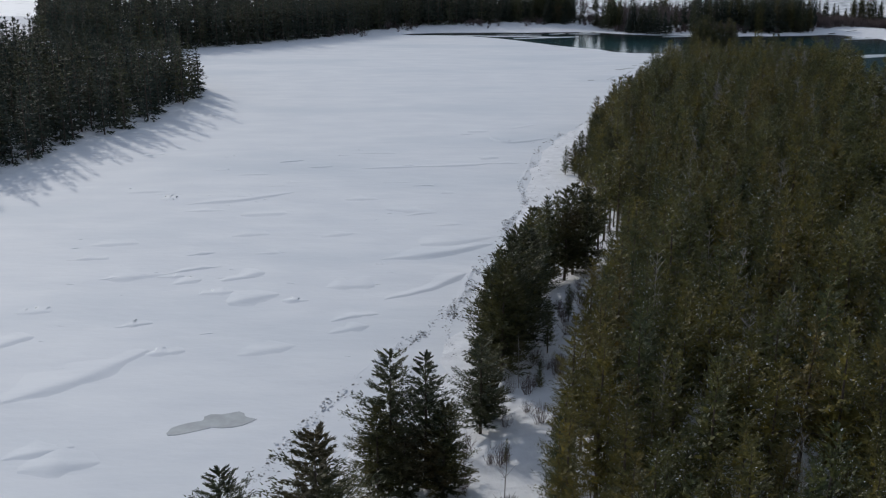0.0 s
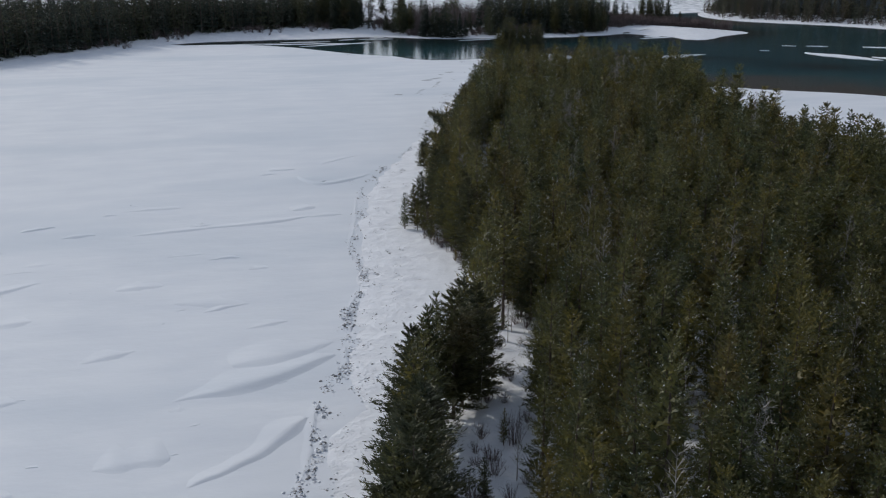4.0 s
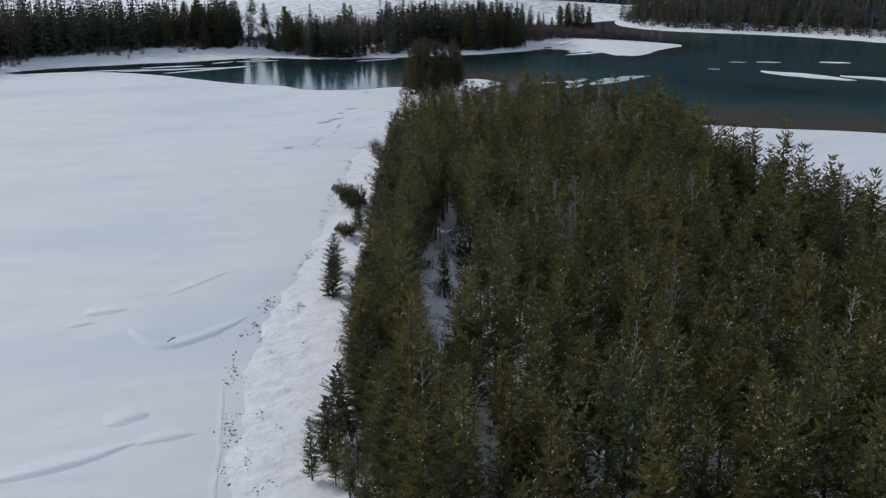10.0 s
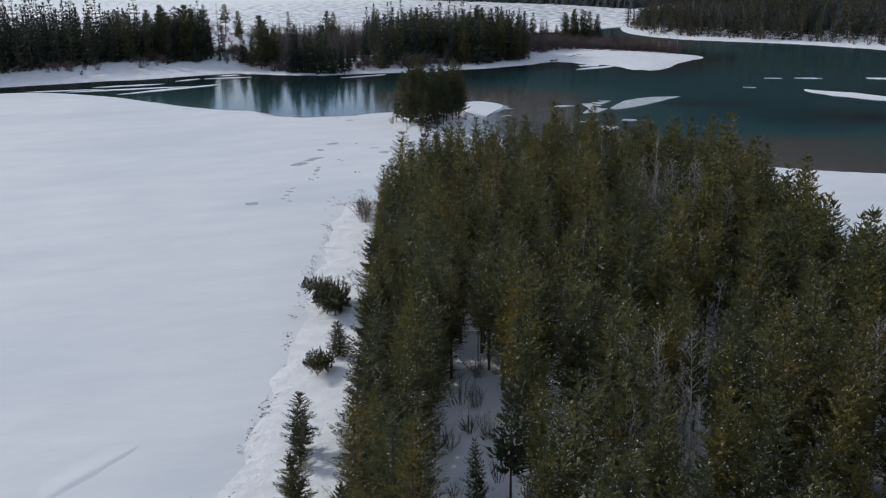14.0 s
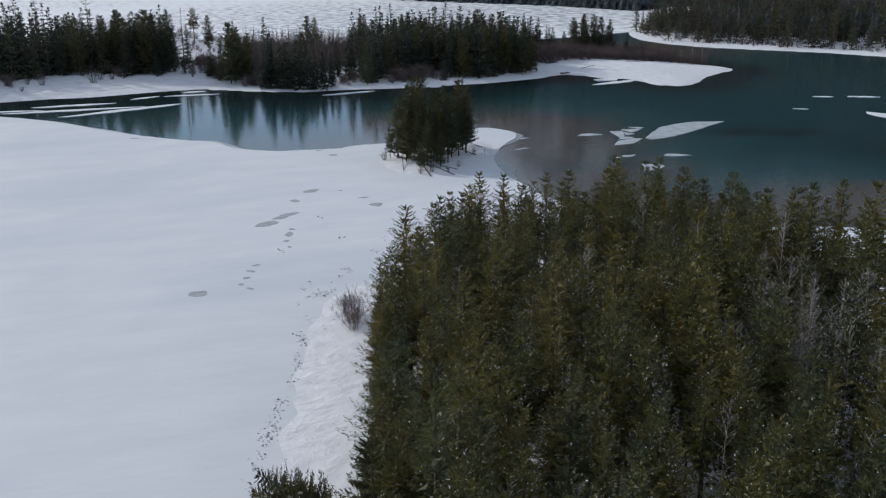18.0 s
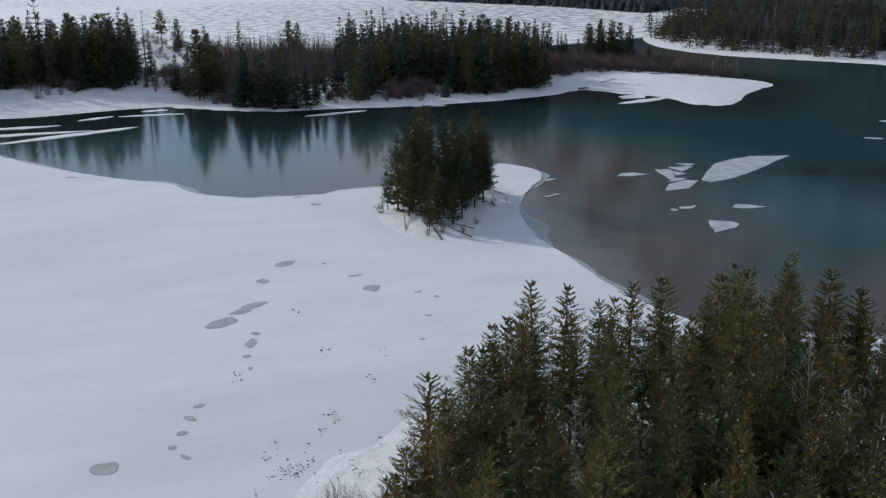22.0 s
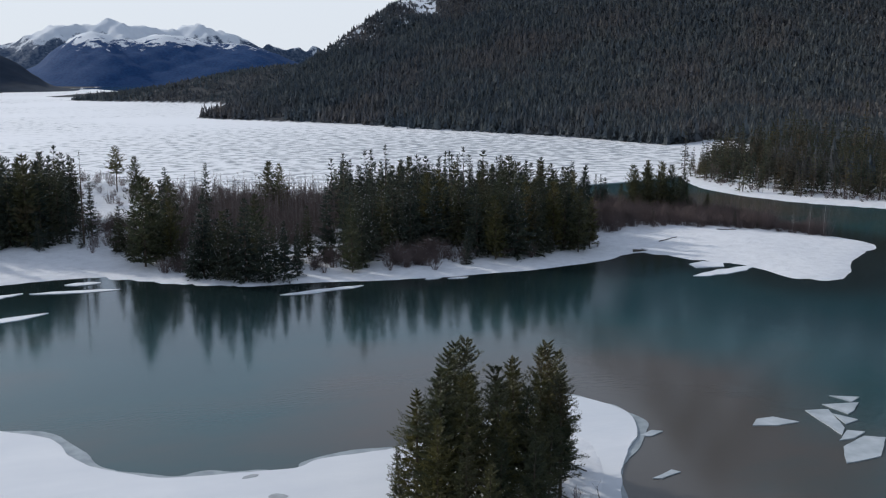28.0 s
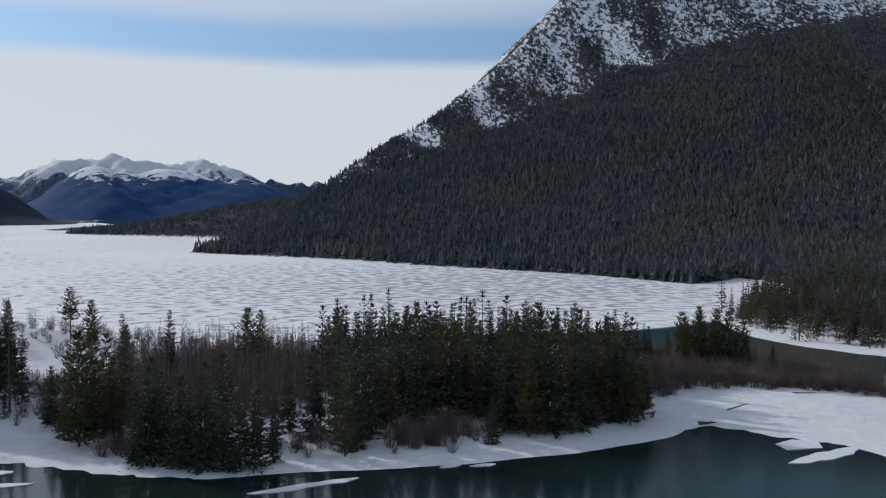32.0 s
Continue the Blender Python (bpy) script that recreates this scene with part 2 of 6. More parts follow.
def snowy_slope(name, rock, forest, snow_from, snow_to, scale, spread=0.5, dense=(0.45, 0.55)):
    """Forest floor or rock below, broken snow above a wandering snow line."""
    m = bpy.data.materials.new(name)
    m.use_nodes = True
    t = m.node_tree
    b = t.nodes["Principled BSDF"]
    geo, sep = t.nodes.new("ShaderNodeNewGeometry"), t.nodes.new("ShaderNodeSeparateXYZ")
    t.links.new(geo.outputs["Position"], sep.inputs[0])
    n, mr, ad, th = t.nodes.new("ShaderNodeTexNoise"), t.nodes.new("ShaderNodeMapRange"), t.nodes.new("ShaderNodeMath"), t.nodes.new("ShaderNodeMapRange")
    n.inputs["Scale"].default_value, n.inputs["Detail"].default_value, n.inputs["Roughness"].default_value = scale, 9, 0.65
    mp = t.nodes.new("ShaderNodeMapping")
    mp.inputs["Scale"].default_value = (1, 1, 0.45)
    t.links.new(geo.outputs["Position"], mp.inputs[0])
    t.links.new(mp.outputs[0], n.inputs["Vector"])
    mr.inputs["From Min"].default_value, mr.inputs["From Max"].default_value = snow_from, snow_to
    mr.inputs["To Min"].default_value, mr.inputs["To Max"].default_value = -spread, spread
    t.links.new(sep.outputs[2], mr.inputs[0])
    ad.operation = "ADD"
    t.links.new(mr.outputs[0], ad.inputs[0])
    t.links.new(n.outputs[0], ad.inputs[1])
    th.inputs["From Min"].default_value, th.inputs["From Max"].default_value = dense
    t.links.new(ad.outputs[0], th.inputs[0])
    n2, low, mx = t.nodes.new("ShaderNodeTexNoise"), t.nodes.new("ShaderNodeValToRGB"), t.nodes.new("ShaderNodeMix")
    n2.inputs["Scale"].default_value, n2.inputs["Detail"].default_value = scale * 4, 5
    t.links.new(geo.outputs["Position"], n2.inputs["Vector"])
    low.color_ramp.elements[0].position, low.color_ramp.elements[1].position = 0.35, 0.65
    low.color_ramp.elements[0].color, low.color_ramp.elements[1].color = (*forest, 1), (*rock, 1)
    t.links.new(n2.outputs[0], low.inputs[0])
    mx.data_type = "RGBA"
    mx.inputs["B"].default_value = (0.64, 0.68, 0.73, 1)
    t.links.new(low.outputs[0], mx.inputs["A"])
    t.links.new(th.outputs[0], mx.inputs["Factor"])
    t.links.new(mx.outputs["Result"], b.inputs["Base Color"])
    b.inputs["Roughness"].default_value, b.inputs["Specular IOR Level"].default_value = 0.9, 0.1
    return m


# far ranges: the air's blue haze is painted into rock and forest colours
RANGE_BACK_HAZED = snowy_slope("snowy_range", (0.11, 0.14, 0.19), (0.03, 0.058, 0.11), 60, 230, 0.022, 0.34)
RANGE_FRONT_HAZED = snowy_slope("forested_range_hazed", (0.016, 0.058, 0.155), (0.009, 0.040, 0.122), 70, 175, 0.03, 0.32, (0.5, 0.58))
# wooded hill with the blue of distance mixed into its dark colour
RANGE_DARK = material("dark_wooded_hill_hazed", (0.012, 0.022, 0.040), (0.022, 0.036, 0.058), 0.03, 0.9, spec=0.1)


def ground_material():
    """Snow on the low land, forest floor on the slope, rock and snow higher up."""
    m = snowy_slope("snowy_ground", (0.058, 0.062, 0.068), (0.038, 0.043, 0.050), 0.0, 1.0, 0.20, 0.2, (0.50, 0.57))
    t = m.node_tree
    b = t.nodes["Principled BSDF"]
    old = b.inputs["Base Color"].links[0].from_socket
    at, mx = t.nodes.new("ShaderNodeAttribute"), t.nodes.new("ShaderNodeMix")
    at.attribute_name = "snow"
    ridge, height = t.nodes.new("ShaderNodeAttribute"), next(n for n in t.nodes if n.bl_idname == "ShaderNodeMapRange" and n.inputs[0].links[0].from_node.bl_idname == "ShaderNodeSeparateXYZ")
    ridge.attribute_name = "alpine"
    next(n for n in t.nodes if n.bl_idname == "ShaderNodeMapping").inputs["Scale"].default_value = (1.15, 0.5, 0.7)
    t.links.new(ridge.outputs["Fac"], height.inputs[0])
    height.inputs["To Min"].default_value, height.inputs["To Max"].default_value = -0.34, 0.075
    n, r, bp = t.nodes.new("ShaderNodeTexNoise"), t.nodes.new("ShaderNodeValToRGB"), t.nodes.new("ShaderNodeBump")
    geo = t.nodes.new("ShaderNodeNewGeometry")
    n.inputs["Scale"].default_value, n.inputs["Detail"].default_value, n.inputs["Roughness"].default_value = 0.35, 8, 0.6
    t.links.new(geo.outputs["Position"], n.inputs["Vector"])
    els = r.color_ramp.elements
    els[0].position, els[0].color = 0.20, (0.26, 0.24, 0.22, 1)
    els[1].position, els[1].color = 0.60, (0.69, 0.705, 0.735, 1)
    e = els.new(0.32)
    e.color = (0.60, 0.615, 0.645, 1)
    t.links.new(n.outputs[0], r.inputs[0])
    bp.inputs["Strength"].default_value, bp.inputs["Distance"].default_value = 0.9, 0.5
    t.links.new(n.outputs[0], bp.inputs["Height"])
    t.links.new(bp.outputs[0], b.inputs["Normal"])
    mx.data_type = "RGBA"
    t.links.new(at.outputs["Fac"], mx.inputs["Factor"])
    t.links.new(old, mx.inputs["A"])
    t.links.new(r.outputs[0], mx.inputs["B"])
    t.links.new(mx.outputs["Result"], b.inputs["Base Color"])
    return m


def water_material():
    """Clear lake water over a bed that shoals towards the ice: teal where deep, grey-brown and silty where shallow.
    Weed beds and the painted reflection of the far bank are near-black.
    """
    m = bpy.data.materials.new("lake_water")
    m.use_nodes = True
    t = m.node_tree
    b = t.nodes["Principled BSDF"]
    at, n, ad, r = t.nodes.new("ShaderNodeAttribute"), t.nodes.new("ShaderNodeTexNoise"), t.nodes.new("ShaderNodeMath"), t.nodes.new("ShaderNodeValToRGB")
    at.attribute_name = "shallow"
    geo, mp = t.nodes.new("ShaderNodeNewGeometry"), t.nodes.new("ShaderNodeMapping")
    mp.inputs["Scale"].default_value = (0.6, 1.0, 1)
    t.links.new(geo.outputs["Position"], mp.inputs[0])
    t.links.new(mp.outputs[0], n.inputs["Vector"])
    n.inputs["Scale"].default_value, n.inputs["Detail"].default_value = 0.045, 5
    ad.operation = "MULTIPLY_ADD"
    ad.inputs[1].default_value = 0.8
    sub = t.nodes.new("ShaderNodeMath")
    sub.operation = "ADD"
    sub.inputs[1].default_value = -0.4
    t.links.new(n.outputs[0], ad.inputs[0])
    t.links.new(at.outputs["Fac"], ad.inputs[2])
    t.links.new(ad.outputs[0], sub.inputs[0])
    els = r.color_ramp.elements
    els[0].position, els[0].color = 0.05, (0.013, 0.046, 0.055, 1)
    els[1].position, els[1].color = 0.75, (0.074, 0.066, 0.058, 1)
    e = els.new(0.36)
    e.color = (0.022, 0.066, 0.073, 1)
    t.links.new(sub.outputs[0], r.inputs[0])
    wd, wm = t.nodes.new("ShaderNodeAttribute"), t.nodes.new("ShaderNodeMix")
    wd.attribute_name, wm.data_type = "weed_and_reflection", "RGBA"
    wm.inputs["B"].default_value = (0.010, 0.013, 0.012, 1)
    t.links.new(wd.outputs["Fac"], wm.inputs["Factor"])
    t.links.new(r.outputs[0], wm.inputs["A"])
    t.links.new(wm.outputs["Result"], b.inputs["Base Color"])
    b.inputs["Roughness"].default_value, b.inputs["IOR"].default_value = 0.09, 1.33
    n2, mp2, bp = t.nodes.new("ShaderNodeTexNoise"), t.nodes.new("ShaderNodeMapping"), t.nodes.new("ShaderNodeBump")
    mp2.inputs["Rotation"].default_value = (0, 0, 0.5)
    mp2.inputs["Scale"].default_value = (0.5, 1.6, 1)
    t.links.new(geo.outputs["Position"], mp2.inputs[0])
    t.links.new(mp2.outputs[0], n2.inputs["Vector"])
    n2.inputs["Scale"].default_value, n2.inputs["Detail"].default_value = 0.9, 3
    bp.inputs["Strength"].default_value, bp.inputs["Distance"].default_value = 0.10, 0.12
    t.links.new(n2.outputs[0], bp.inputs["Height"])
    t.links.new(bp.outputs[0], b.inputs["Normal"])
    return m


def far_ice_material():
    """Wind-scoured lake ice: white crust with grey bare streaks, most of them off the mountain's foot."""
    m = material("scoured_ice", (0.30, 0.33, 0.36), (0.77, 0.785, 0.81), 0.17, 0.7, 0.4, 0.12, big=(0.78, 0.795, 0.825), big_scale=0.0045, big_range=(0.42, 0.60), stretch=(0.75, 0.9, 1), distance=0.4, ramp=(0.34, 0.47))
    t = m.node_tree
    geo = next(n for n in t.nodes if n.bl_idname == "ShaderNodeNewGeometry")
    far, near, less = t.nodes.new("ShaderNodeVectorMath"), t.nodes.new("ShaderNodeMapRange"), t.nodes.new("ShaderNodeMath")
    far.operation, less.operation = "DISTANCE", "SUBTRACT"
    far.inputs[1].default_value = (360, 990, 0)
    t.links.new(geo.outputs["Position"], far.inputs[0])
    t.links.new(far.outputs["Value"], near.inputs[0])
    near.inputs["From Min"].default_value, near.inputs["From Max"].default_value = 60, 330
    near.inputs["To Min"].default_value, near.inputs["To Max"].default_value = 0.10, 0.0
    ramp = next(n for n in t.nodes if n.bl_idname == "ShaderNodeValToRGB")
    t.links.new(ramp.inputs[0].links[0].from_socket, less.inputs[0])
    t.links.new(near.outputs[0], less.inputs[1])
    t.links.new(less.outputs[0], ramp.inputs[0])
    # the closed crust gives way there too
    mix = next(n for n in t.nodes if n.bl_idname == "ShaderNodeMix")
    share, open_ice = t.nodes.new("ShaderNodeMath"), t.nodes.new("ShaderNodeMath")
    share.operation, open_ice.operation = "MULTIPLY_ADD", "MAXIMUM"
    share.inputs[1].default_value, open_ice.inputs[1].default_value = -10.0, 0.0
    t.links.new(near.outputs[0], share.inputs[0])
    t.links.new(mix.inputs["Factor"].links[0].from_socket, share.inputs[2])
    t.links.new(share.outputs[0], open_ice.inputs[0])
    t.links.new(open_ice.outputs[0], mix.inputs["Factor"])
    return m


GROUND, WATER, FAR_ICE = ground_material(), water_material(), far_ice_material()


# ---- plan: shorelines in metres ----
def spline(pts, per=8, closed=False):
    """A smooth line through a few plan points (Catmull-Rom)."""
    p = np.array(pts, float)
    ext = np.vstack([p[-1], p, p[0], p[1]]) if closed else np.vstack([2 * p[0] - p[1], p, 2 * p[-1] - p[-2]])
    out = []
    for i in range(len(ext) - 3):
        a, b, c, d = ext[i:i + 4]
        for u in np.arange(per) / per:
            out.append(0.5 * (2 * b + (c - a) * u + (2 * a - 5 * b + 4 * c - d) * u * u + (3 * b - a - 3 * c + d) * u ** 3))
    if not closed:
        out.append(p[-1])
    return np.array(out)


def signed_distance(poly, x, y):
    """Metres inside (+) or outside (-) a closed outline."""
    x, y = np.asarray(x, float), np.asarray(y, float)
    best, inside = np.full(x.shape, 1e18), np.zeros(x.shape, bool)
    for (ax, ay), (bx, by) in zip(poly, np.roll(poly, -1, 0)):
        ex, ey = bx - ax, by - ay
        u = np.clip(((x - ax) * ex + (y - ay) * ey) / (ex * ex + ey * ey + 1e-12), 0, 1)
        best = np.minimum(best, (x - ax - u * ex) ** 2 + (y - ay - u * ey) ** 2)
        if ey:
            inside ^= ((ay > y) != (by > y)) & (x < ex * (y - ay) / ey + ax)
    return np.where(inside, 1, -1) * np.sqrt(best)


def wobble(x, y, size, seed=0.0):
    """Cheap smooth variation between -1 and 1, about size metres across."""
    k = 2 * math.pi / size
    s = np.sin(k * (x + 0.37 * y) + seed * 1.7) + np.sin(k * 1.31 * (0.62 * x - y) + seed * 2.3 + 1.1) + np.sin(k * 0.77 * (x * 0.9 + y * 1.2) + seed * 0.9 + 2.2)
    return s / 3


PENINSULA = spline([(-30, -60), (-22, 40), (-12, 92), (1, 130), (8, 165), (13, 190), (18, 225), (26, 262), (36, 288), (48, 318), (60, 352), (72, 385), (84, 398), (102, 404), (126, 398), (142, 380), (150, 340), (142, 290), (134, 240), (128, 180), (118, 100), (104, 0), (95, -60)], 6, True)
ISLET = spline([(114, 487), (113, 474), (118, 465), (127, 467), (137, 477), (147, 492), (150, 503), (143, 506), (131, 500), (121, 495)], 6, True)
LEFT_POINT = spline([(-103, 236), (-99, 262), (-90, 294), (-86, 326), (-87, 360), (-93, 384), (-130, 410), (-300, 430), (-300, 60), (-190, 110), (-130, 180)], 6, True)
FAR_BANK = spline([(-190, 480), (-130, 524), (-105, 545), (-66, 590), (-25, 630), (20, 640), (56, 640), (86, 645), (98, 638), (112, 626), (130, 619), (152, 616), (174, 612), (199, 613), (220, 617), (237, 624), (244, 612), (255, 595), (254, 581), (262, 574), (271, 579), (290, 596), (309, 608), (309, 624), (304, 645), (292, 690), (268, 735), (228, 765), (160, 795), (80, 810), (-100, 800), (-400, 760), (-420, 560)], 5, True)
RIGHT_SHORE = spline([(470, 380), (430, 500), (414, 584), (394, 640), (372, 672), (354, 700), (349, 742), (365, 784), (390, 818), (440, 880), (470, 936), (459, 1000), (440, 1060), (404, 1130), (362, 1205), (330, 1290), (265, 1390), (226, 1450), (250, 1500), (330, 1600), (330, 1800), (270, 1920), (121, 2090), (170, 2200), (500, 2700), (4700, 4700), (4700, 0), (900, 200)], 5, True)
LEFT_HILLS = spline([(120, 2980), (40, 2720), (-300, 2350), (-1200, 1900), (-4600, 1500), (-4600, 4600), (200, 4600)], 5, True)
ICE_LIP = spline([(226, 349), (213, 364), (192, 379), (176, 393), (155, 401), (142, 408), (137, 417), (135, 432), (136, 448), (136, 457), (138, 467), (142, 479), (150, 492), (158, 501), (161, 508), (160, 514), (156, 519), (147, 517), (135, 511), (123, 508), (113, 508), (109, 506), (103, 507), (97, 508), (91, 510), (83, 518), (79, 529), (71, 536), (60, 549), (48, 567), (33, 590), (8, 612), (-22, 616)], 6)


def ridge_height(u):
    return np.interp(u, [-260, -20, 48, 90, 149, 212, 262, 324, 380, 450, 502, 546, 700, 1000, 1500, 2600], [0, 2, 16, 30, 58, 92, 120, 152, 190, 238, 282, 322, 450, 690, 980, 1150])


def mountain_height(x, y):
    """The wooded mountain beyond the right shore: one ridge that climbs to the east, with a concave face."""
    u, v = (x - 240) * 0.95 + (y - 1500) * 0.31, (x - 240) * 0.31 - (y - 1500) * 0.95
    top = ridge_height(u) * (1 + 0.05 * wobble(u, v, 420, 3))
    near = np.clip(1 - v / (590 + 0.62 * np.maximum(u, -200)), 0, 1) ** 1.35
    gully = 1 - 0.10 * np.abs(wobble(u * 1.4 + 40 * wobble(x, y, 300, 5), v * 0.25, 170, 1)) * np.clip(v / 60, 0, 1)
    spur = 46 * np.exp(-((x - 470) / 210) ** 2 - ((y - 1980) / 170) ** 2)
    return np.maximum(np.maximum(np.where(v > 0, top * near * gully, top + 0.62 * v), 0), spur)


def alpine(x, y):
    """How far the open rock and snow of the ridge reaches down the face: 0 in closed forest, 1 on the bare crest."""
    u, v = (x - 240) * 0.95 + (y - 1500) * 0.31, (x - 240) * 0.31 - (y - 1500) * 0.95
    z = mountain_height(x, y)
    reach = np.interp(z, [40, 72, 120, 200, 250, 300, 420], [-20, 64, 108, 155, 262, 420, 520])
    reach = reach + 26 * wobble(u * 1.4, v * 0.3, 88, 2) + 16 * wobble(u * 1.2, v * 0.5, 33, 8)
    return np.clip((reach - v) / 55 + 0.35, 0, 1) * np.interp(z, [40, 66, 240, 330], [0, 0.88, 0.92, 1.0])


def chutes(x, y):
    """Streaks of open snow and of trees that run down the mountain's fall line, between -1 and 1."""
    u, v = (x - 240) * 0.95 + (y - 1500) * 0.31, (x - 240) * 0.31 - (y - 1500) * 0.95
    fall = u + 0.45 * v + 14 * wobble(u, v, 130, 3)
    return 0.60 * wobble(fall, v * 0.14, 74, 8) + 0.40 * wobble(fall, v * 0.3, 27, 5)


def land_height(x, y):
    """Height of the snowy ground; below zero it is the lake bed."""
    x, y = np.asarray(x, float), np.asarray(y, float)
    z = np.full(x.shape, -5.0)
    d = signed_distance(PENINSULA, x, y)
    z = np.maximum(z, np.where(d > 0, 0.05 * np.minimum(d, 8) + 2.2 * np.clip((d - 6) / 22, 0, 1) * (0.75 + 0.25 * wobble(x, y, 17, 2)) + 0.5 * np.clip(d / 12, 0, 1) * wobble(x, y, 9, 4), 0.25 * d))
    d = signed_distance(ISLET, x, y)
    z = np.maximum(z, np.where(d > 0, 0.12 * np.minimum(d, 10), 0.15 * d))
    for poly, rise in ((LEFT_POINT, 4.0), (FAR_BANK, 3.0)):
        d = signed_distance(poly, x, y) + 0.8 * wobble(x, y, 23, rise)
        z = np.maximum(z, np.where(d > 0, 0.035 * np.minimum(d, 14) + rise * np.clip((d - 10) / 45, 0, 1) + 0.5 * np.clip(d / 14, 0, 1) * wobble(x, y, 15, 6), 0.25 * d - 0.1))
    z += np.where(z > 0, 9.0 * np.exp(-((x - 78) ** 2 / 45 ** 2 + (y - 775) ** 2 / 28 ** 2)), 0)
    d = signed_distance(RIGHT_SHORE, x, y)
    z = np.maximum(z, np.where(d > 0, 0.04 * np.minimum(d, 30) + 7 * np.clip((d - 25) / 80, 0, 1) + mountain_height(x, y) * np.clip(d / 60, 0, 1), 0.2 * d - 0.1))
    d = signed_distance(LEFT_HILLS, x, y)
    z = np.maximum(z, np.where(d > 0, 0.5 + 0.01 * np.minimum(d, 1400), 0.2 * d))
    return np.maximum(z, -5.0)


# ---- mesh helpers ----
def mesh_from(name, verts, faces, mats, mat_index=None, smooth=False, tint=None):
    me = bpy.data.meshes.new(name)
    v, f = np.asarray(verts, np.float32), np.asarray(faces, np.int32)
    n = f.shape[1]
    me.vertices.add(len(v))
    me.vertices.foreach_set("co", v.ravel())
    me.loops.add(f.size)
    me.loops.foreach_set("vertex_index", f.ravel())
    me.polygons.add(len(f))
    me.polygons.foreach_set("loop_start", np.arange(0, f.size, n, dtype=np.int32))
    if mat_index is not None:
        me.polygons.foreach_set("material_index", np.asarray(mat_index, np.int32))
    if smooth:
        me.polygons.foreach_set("use_smooth", np.ones(len(f), bool))
    if tint is not None:
        me.attributes.new("tint", "FLOAT", "FACE").data.foreach_set("value", np.broadcast_to(np.asarray(tint, np.float32), (len(f),)).copy())
    for m in mats:
        me.materials.append(m)
    me.update(calc_edges=True)
    return me


def thing(name, label, category, group="", kind="", data=None):
    return tagged(new(name, data), label, category, group, kind)


def part(name, me, parent, label=""):
    ob = new(name, me)
    ob.parent = parent
    return tagged(ob, label) if label else ob


def grid_mesh(name, xs, ys, height, mats, smooth=True):
    X, Y = np.meshgrid(xs, ys)
    Z = height(X, Y)
    nx, ny = len(xs), len(ys)
    i = np.arange(nx * ny).reshape(ny, nx)
    f = np.stack([i[:-1, :-1], i[:-1, 1:], i[1:, 1:], i[1:, :-1]], -1).reshape(-1, 4)
    return mesh_from(name, np.stack([X, Y, Z], -1).reshape(-1, 3), f, mats, smooth=smooth), X.ravel(), Y.ravel(), Z.ravel()


def spread(start, fine_a, fine_b, step, end, grow=1.12, largest=160):
    """Grid lines: even between fine_a and fine_b, wider and wider outside."""
    mid = list(np.arange(fine_a, fine_b + 0.1, step))
    out, s = [], step
    while (out[-1] if out else mid[-1]) < end:
        s = min(s * grow, largest)
        out.append((out[-1] if out else mid[-1]) + s)
    low, s = [], step
    while (low[-1] if low else mid[0]) > start:
        s = min(s * grow, largest)
        low.append((low[-1] if low else mid[0]) - s)
    return np.array(low[::-1] + mid + out)


# ---- large structure ----
gx, gy = spread(-4700, -150, 480, 5.0, 4700, 1.07), np.concatenate([spread(-900, 20, 840, 5.0, 840, 1.1)[:-1], spread(850, 850, 2150, 9.0, 4700, 1.1)[1:]])
ground_me, GX, GY, GZ = grid_mesh("ground", gx, gy, land_height, [GROUND])
snow_at = ground_me.attributes.new("snow", "FLOAT", "POINT")
on_slope = np.clip((mountain_height(GX, GY) - 4) / 10, 0, 1) * (signed_distance(RIGHT_SHORE, GX, GY) > 20) + ((signed_distance(RIGHT_SHORE, GX, GY) > 4) & (GY > 1330)) + (signed_distance(LEFT_HILLS, GX, GY) > 0)
snow_at.data.foreach_set("value", (1 - np.clip(on_slope, 0, 1)).astype(np.float32))
ground_me.attributes.new("alpine", "FLOAT", "POINT").data.foreach_set("value", np.clip(alpine(GX, GY) * (0.92 + 0.42 * chutes(GX, GY)), 0, 1.25).astype(np.float32))
GZ_GRID = GZ.reshape(len(gy), len(gx))


def surface(x, y):
    """Height of the finished ground mesh at points, at least the ice level."""
    x, y = np.asarray(x, float), np.asarray(y, float)
    i, j = np.clip(np.searchsorted(gx, x) - 1, 0, len(gx) - 2), np.clip(np.searchsorted(gy, y) - 1, 0, len(gy) - 2)
    u, v = (x - gx[i]) / (gx[i + 1] - gx[i]), (y - gy[j]) / (gy[j + 1] - gy[j])
    z = GZ_GRID[j, i] * (1 - u) * (1 - v) + GZ_GRID[j, i + 1] * u * (1 - v) + GZ_GRID[j + 1, i] * (1 - u) * v + GZ_GRID[j + 1, i + 1] * u * v
    return np.maximum(z, 0.0)


thing("ground", "snow-covered shores rising to a wooded mountain", "ground", kind="structure", data=ground_me)

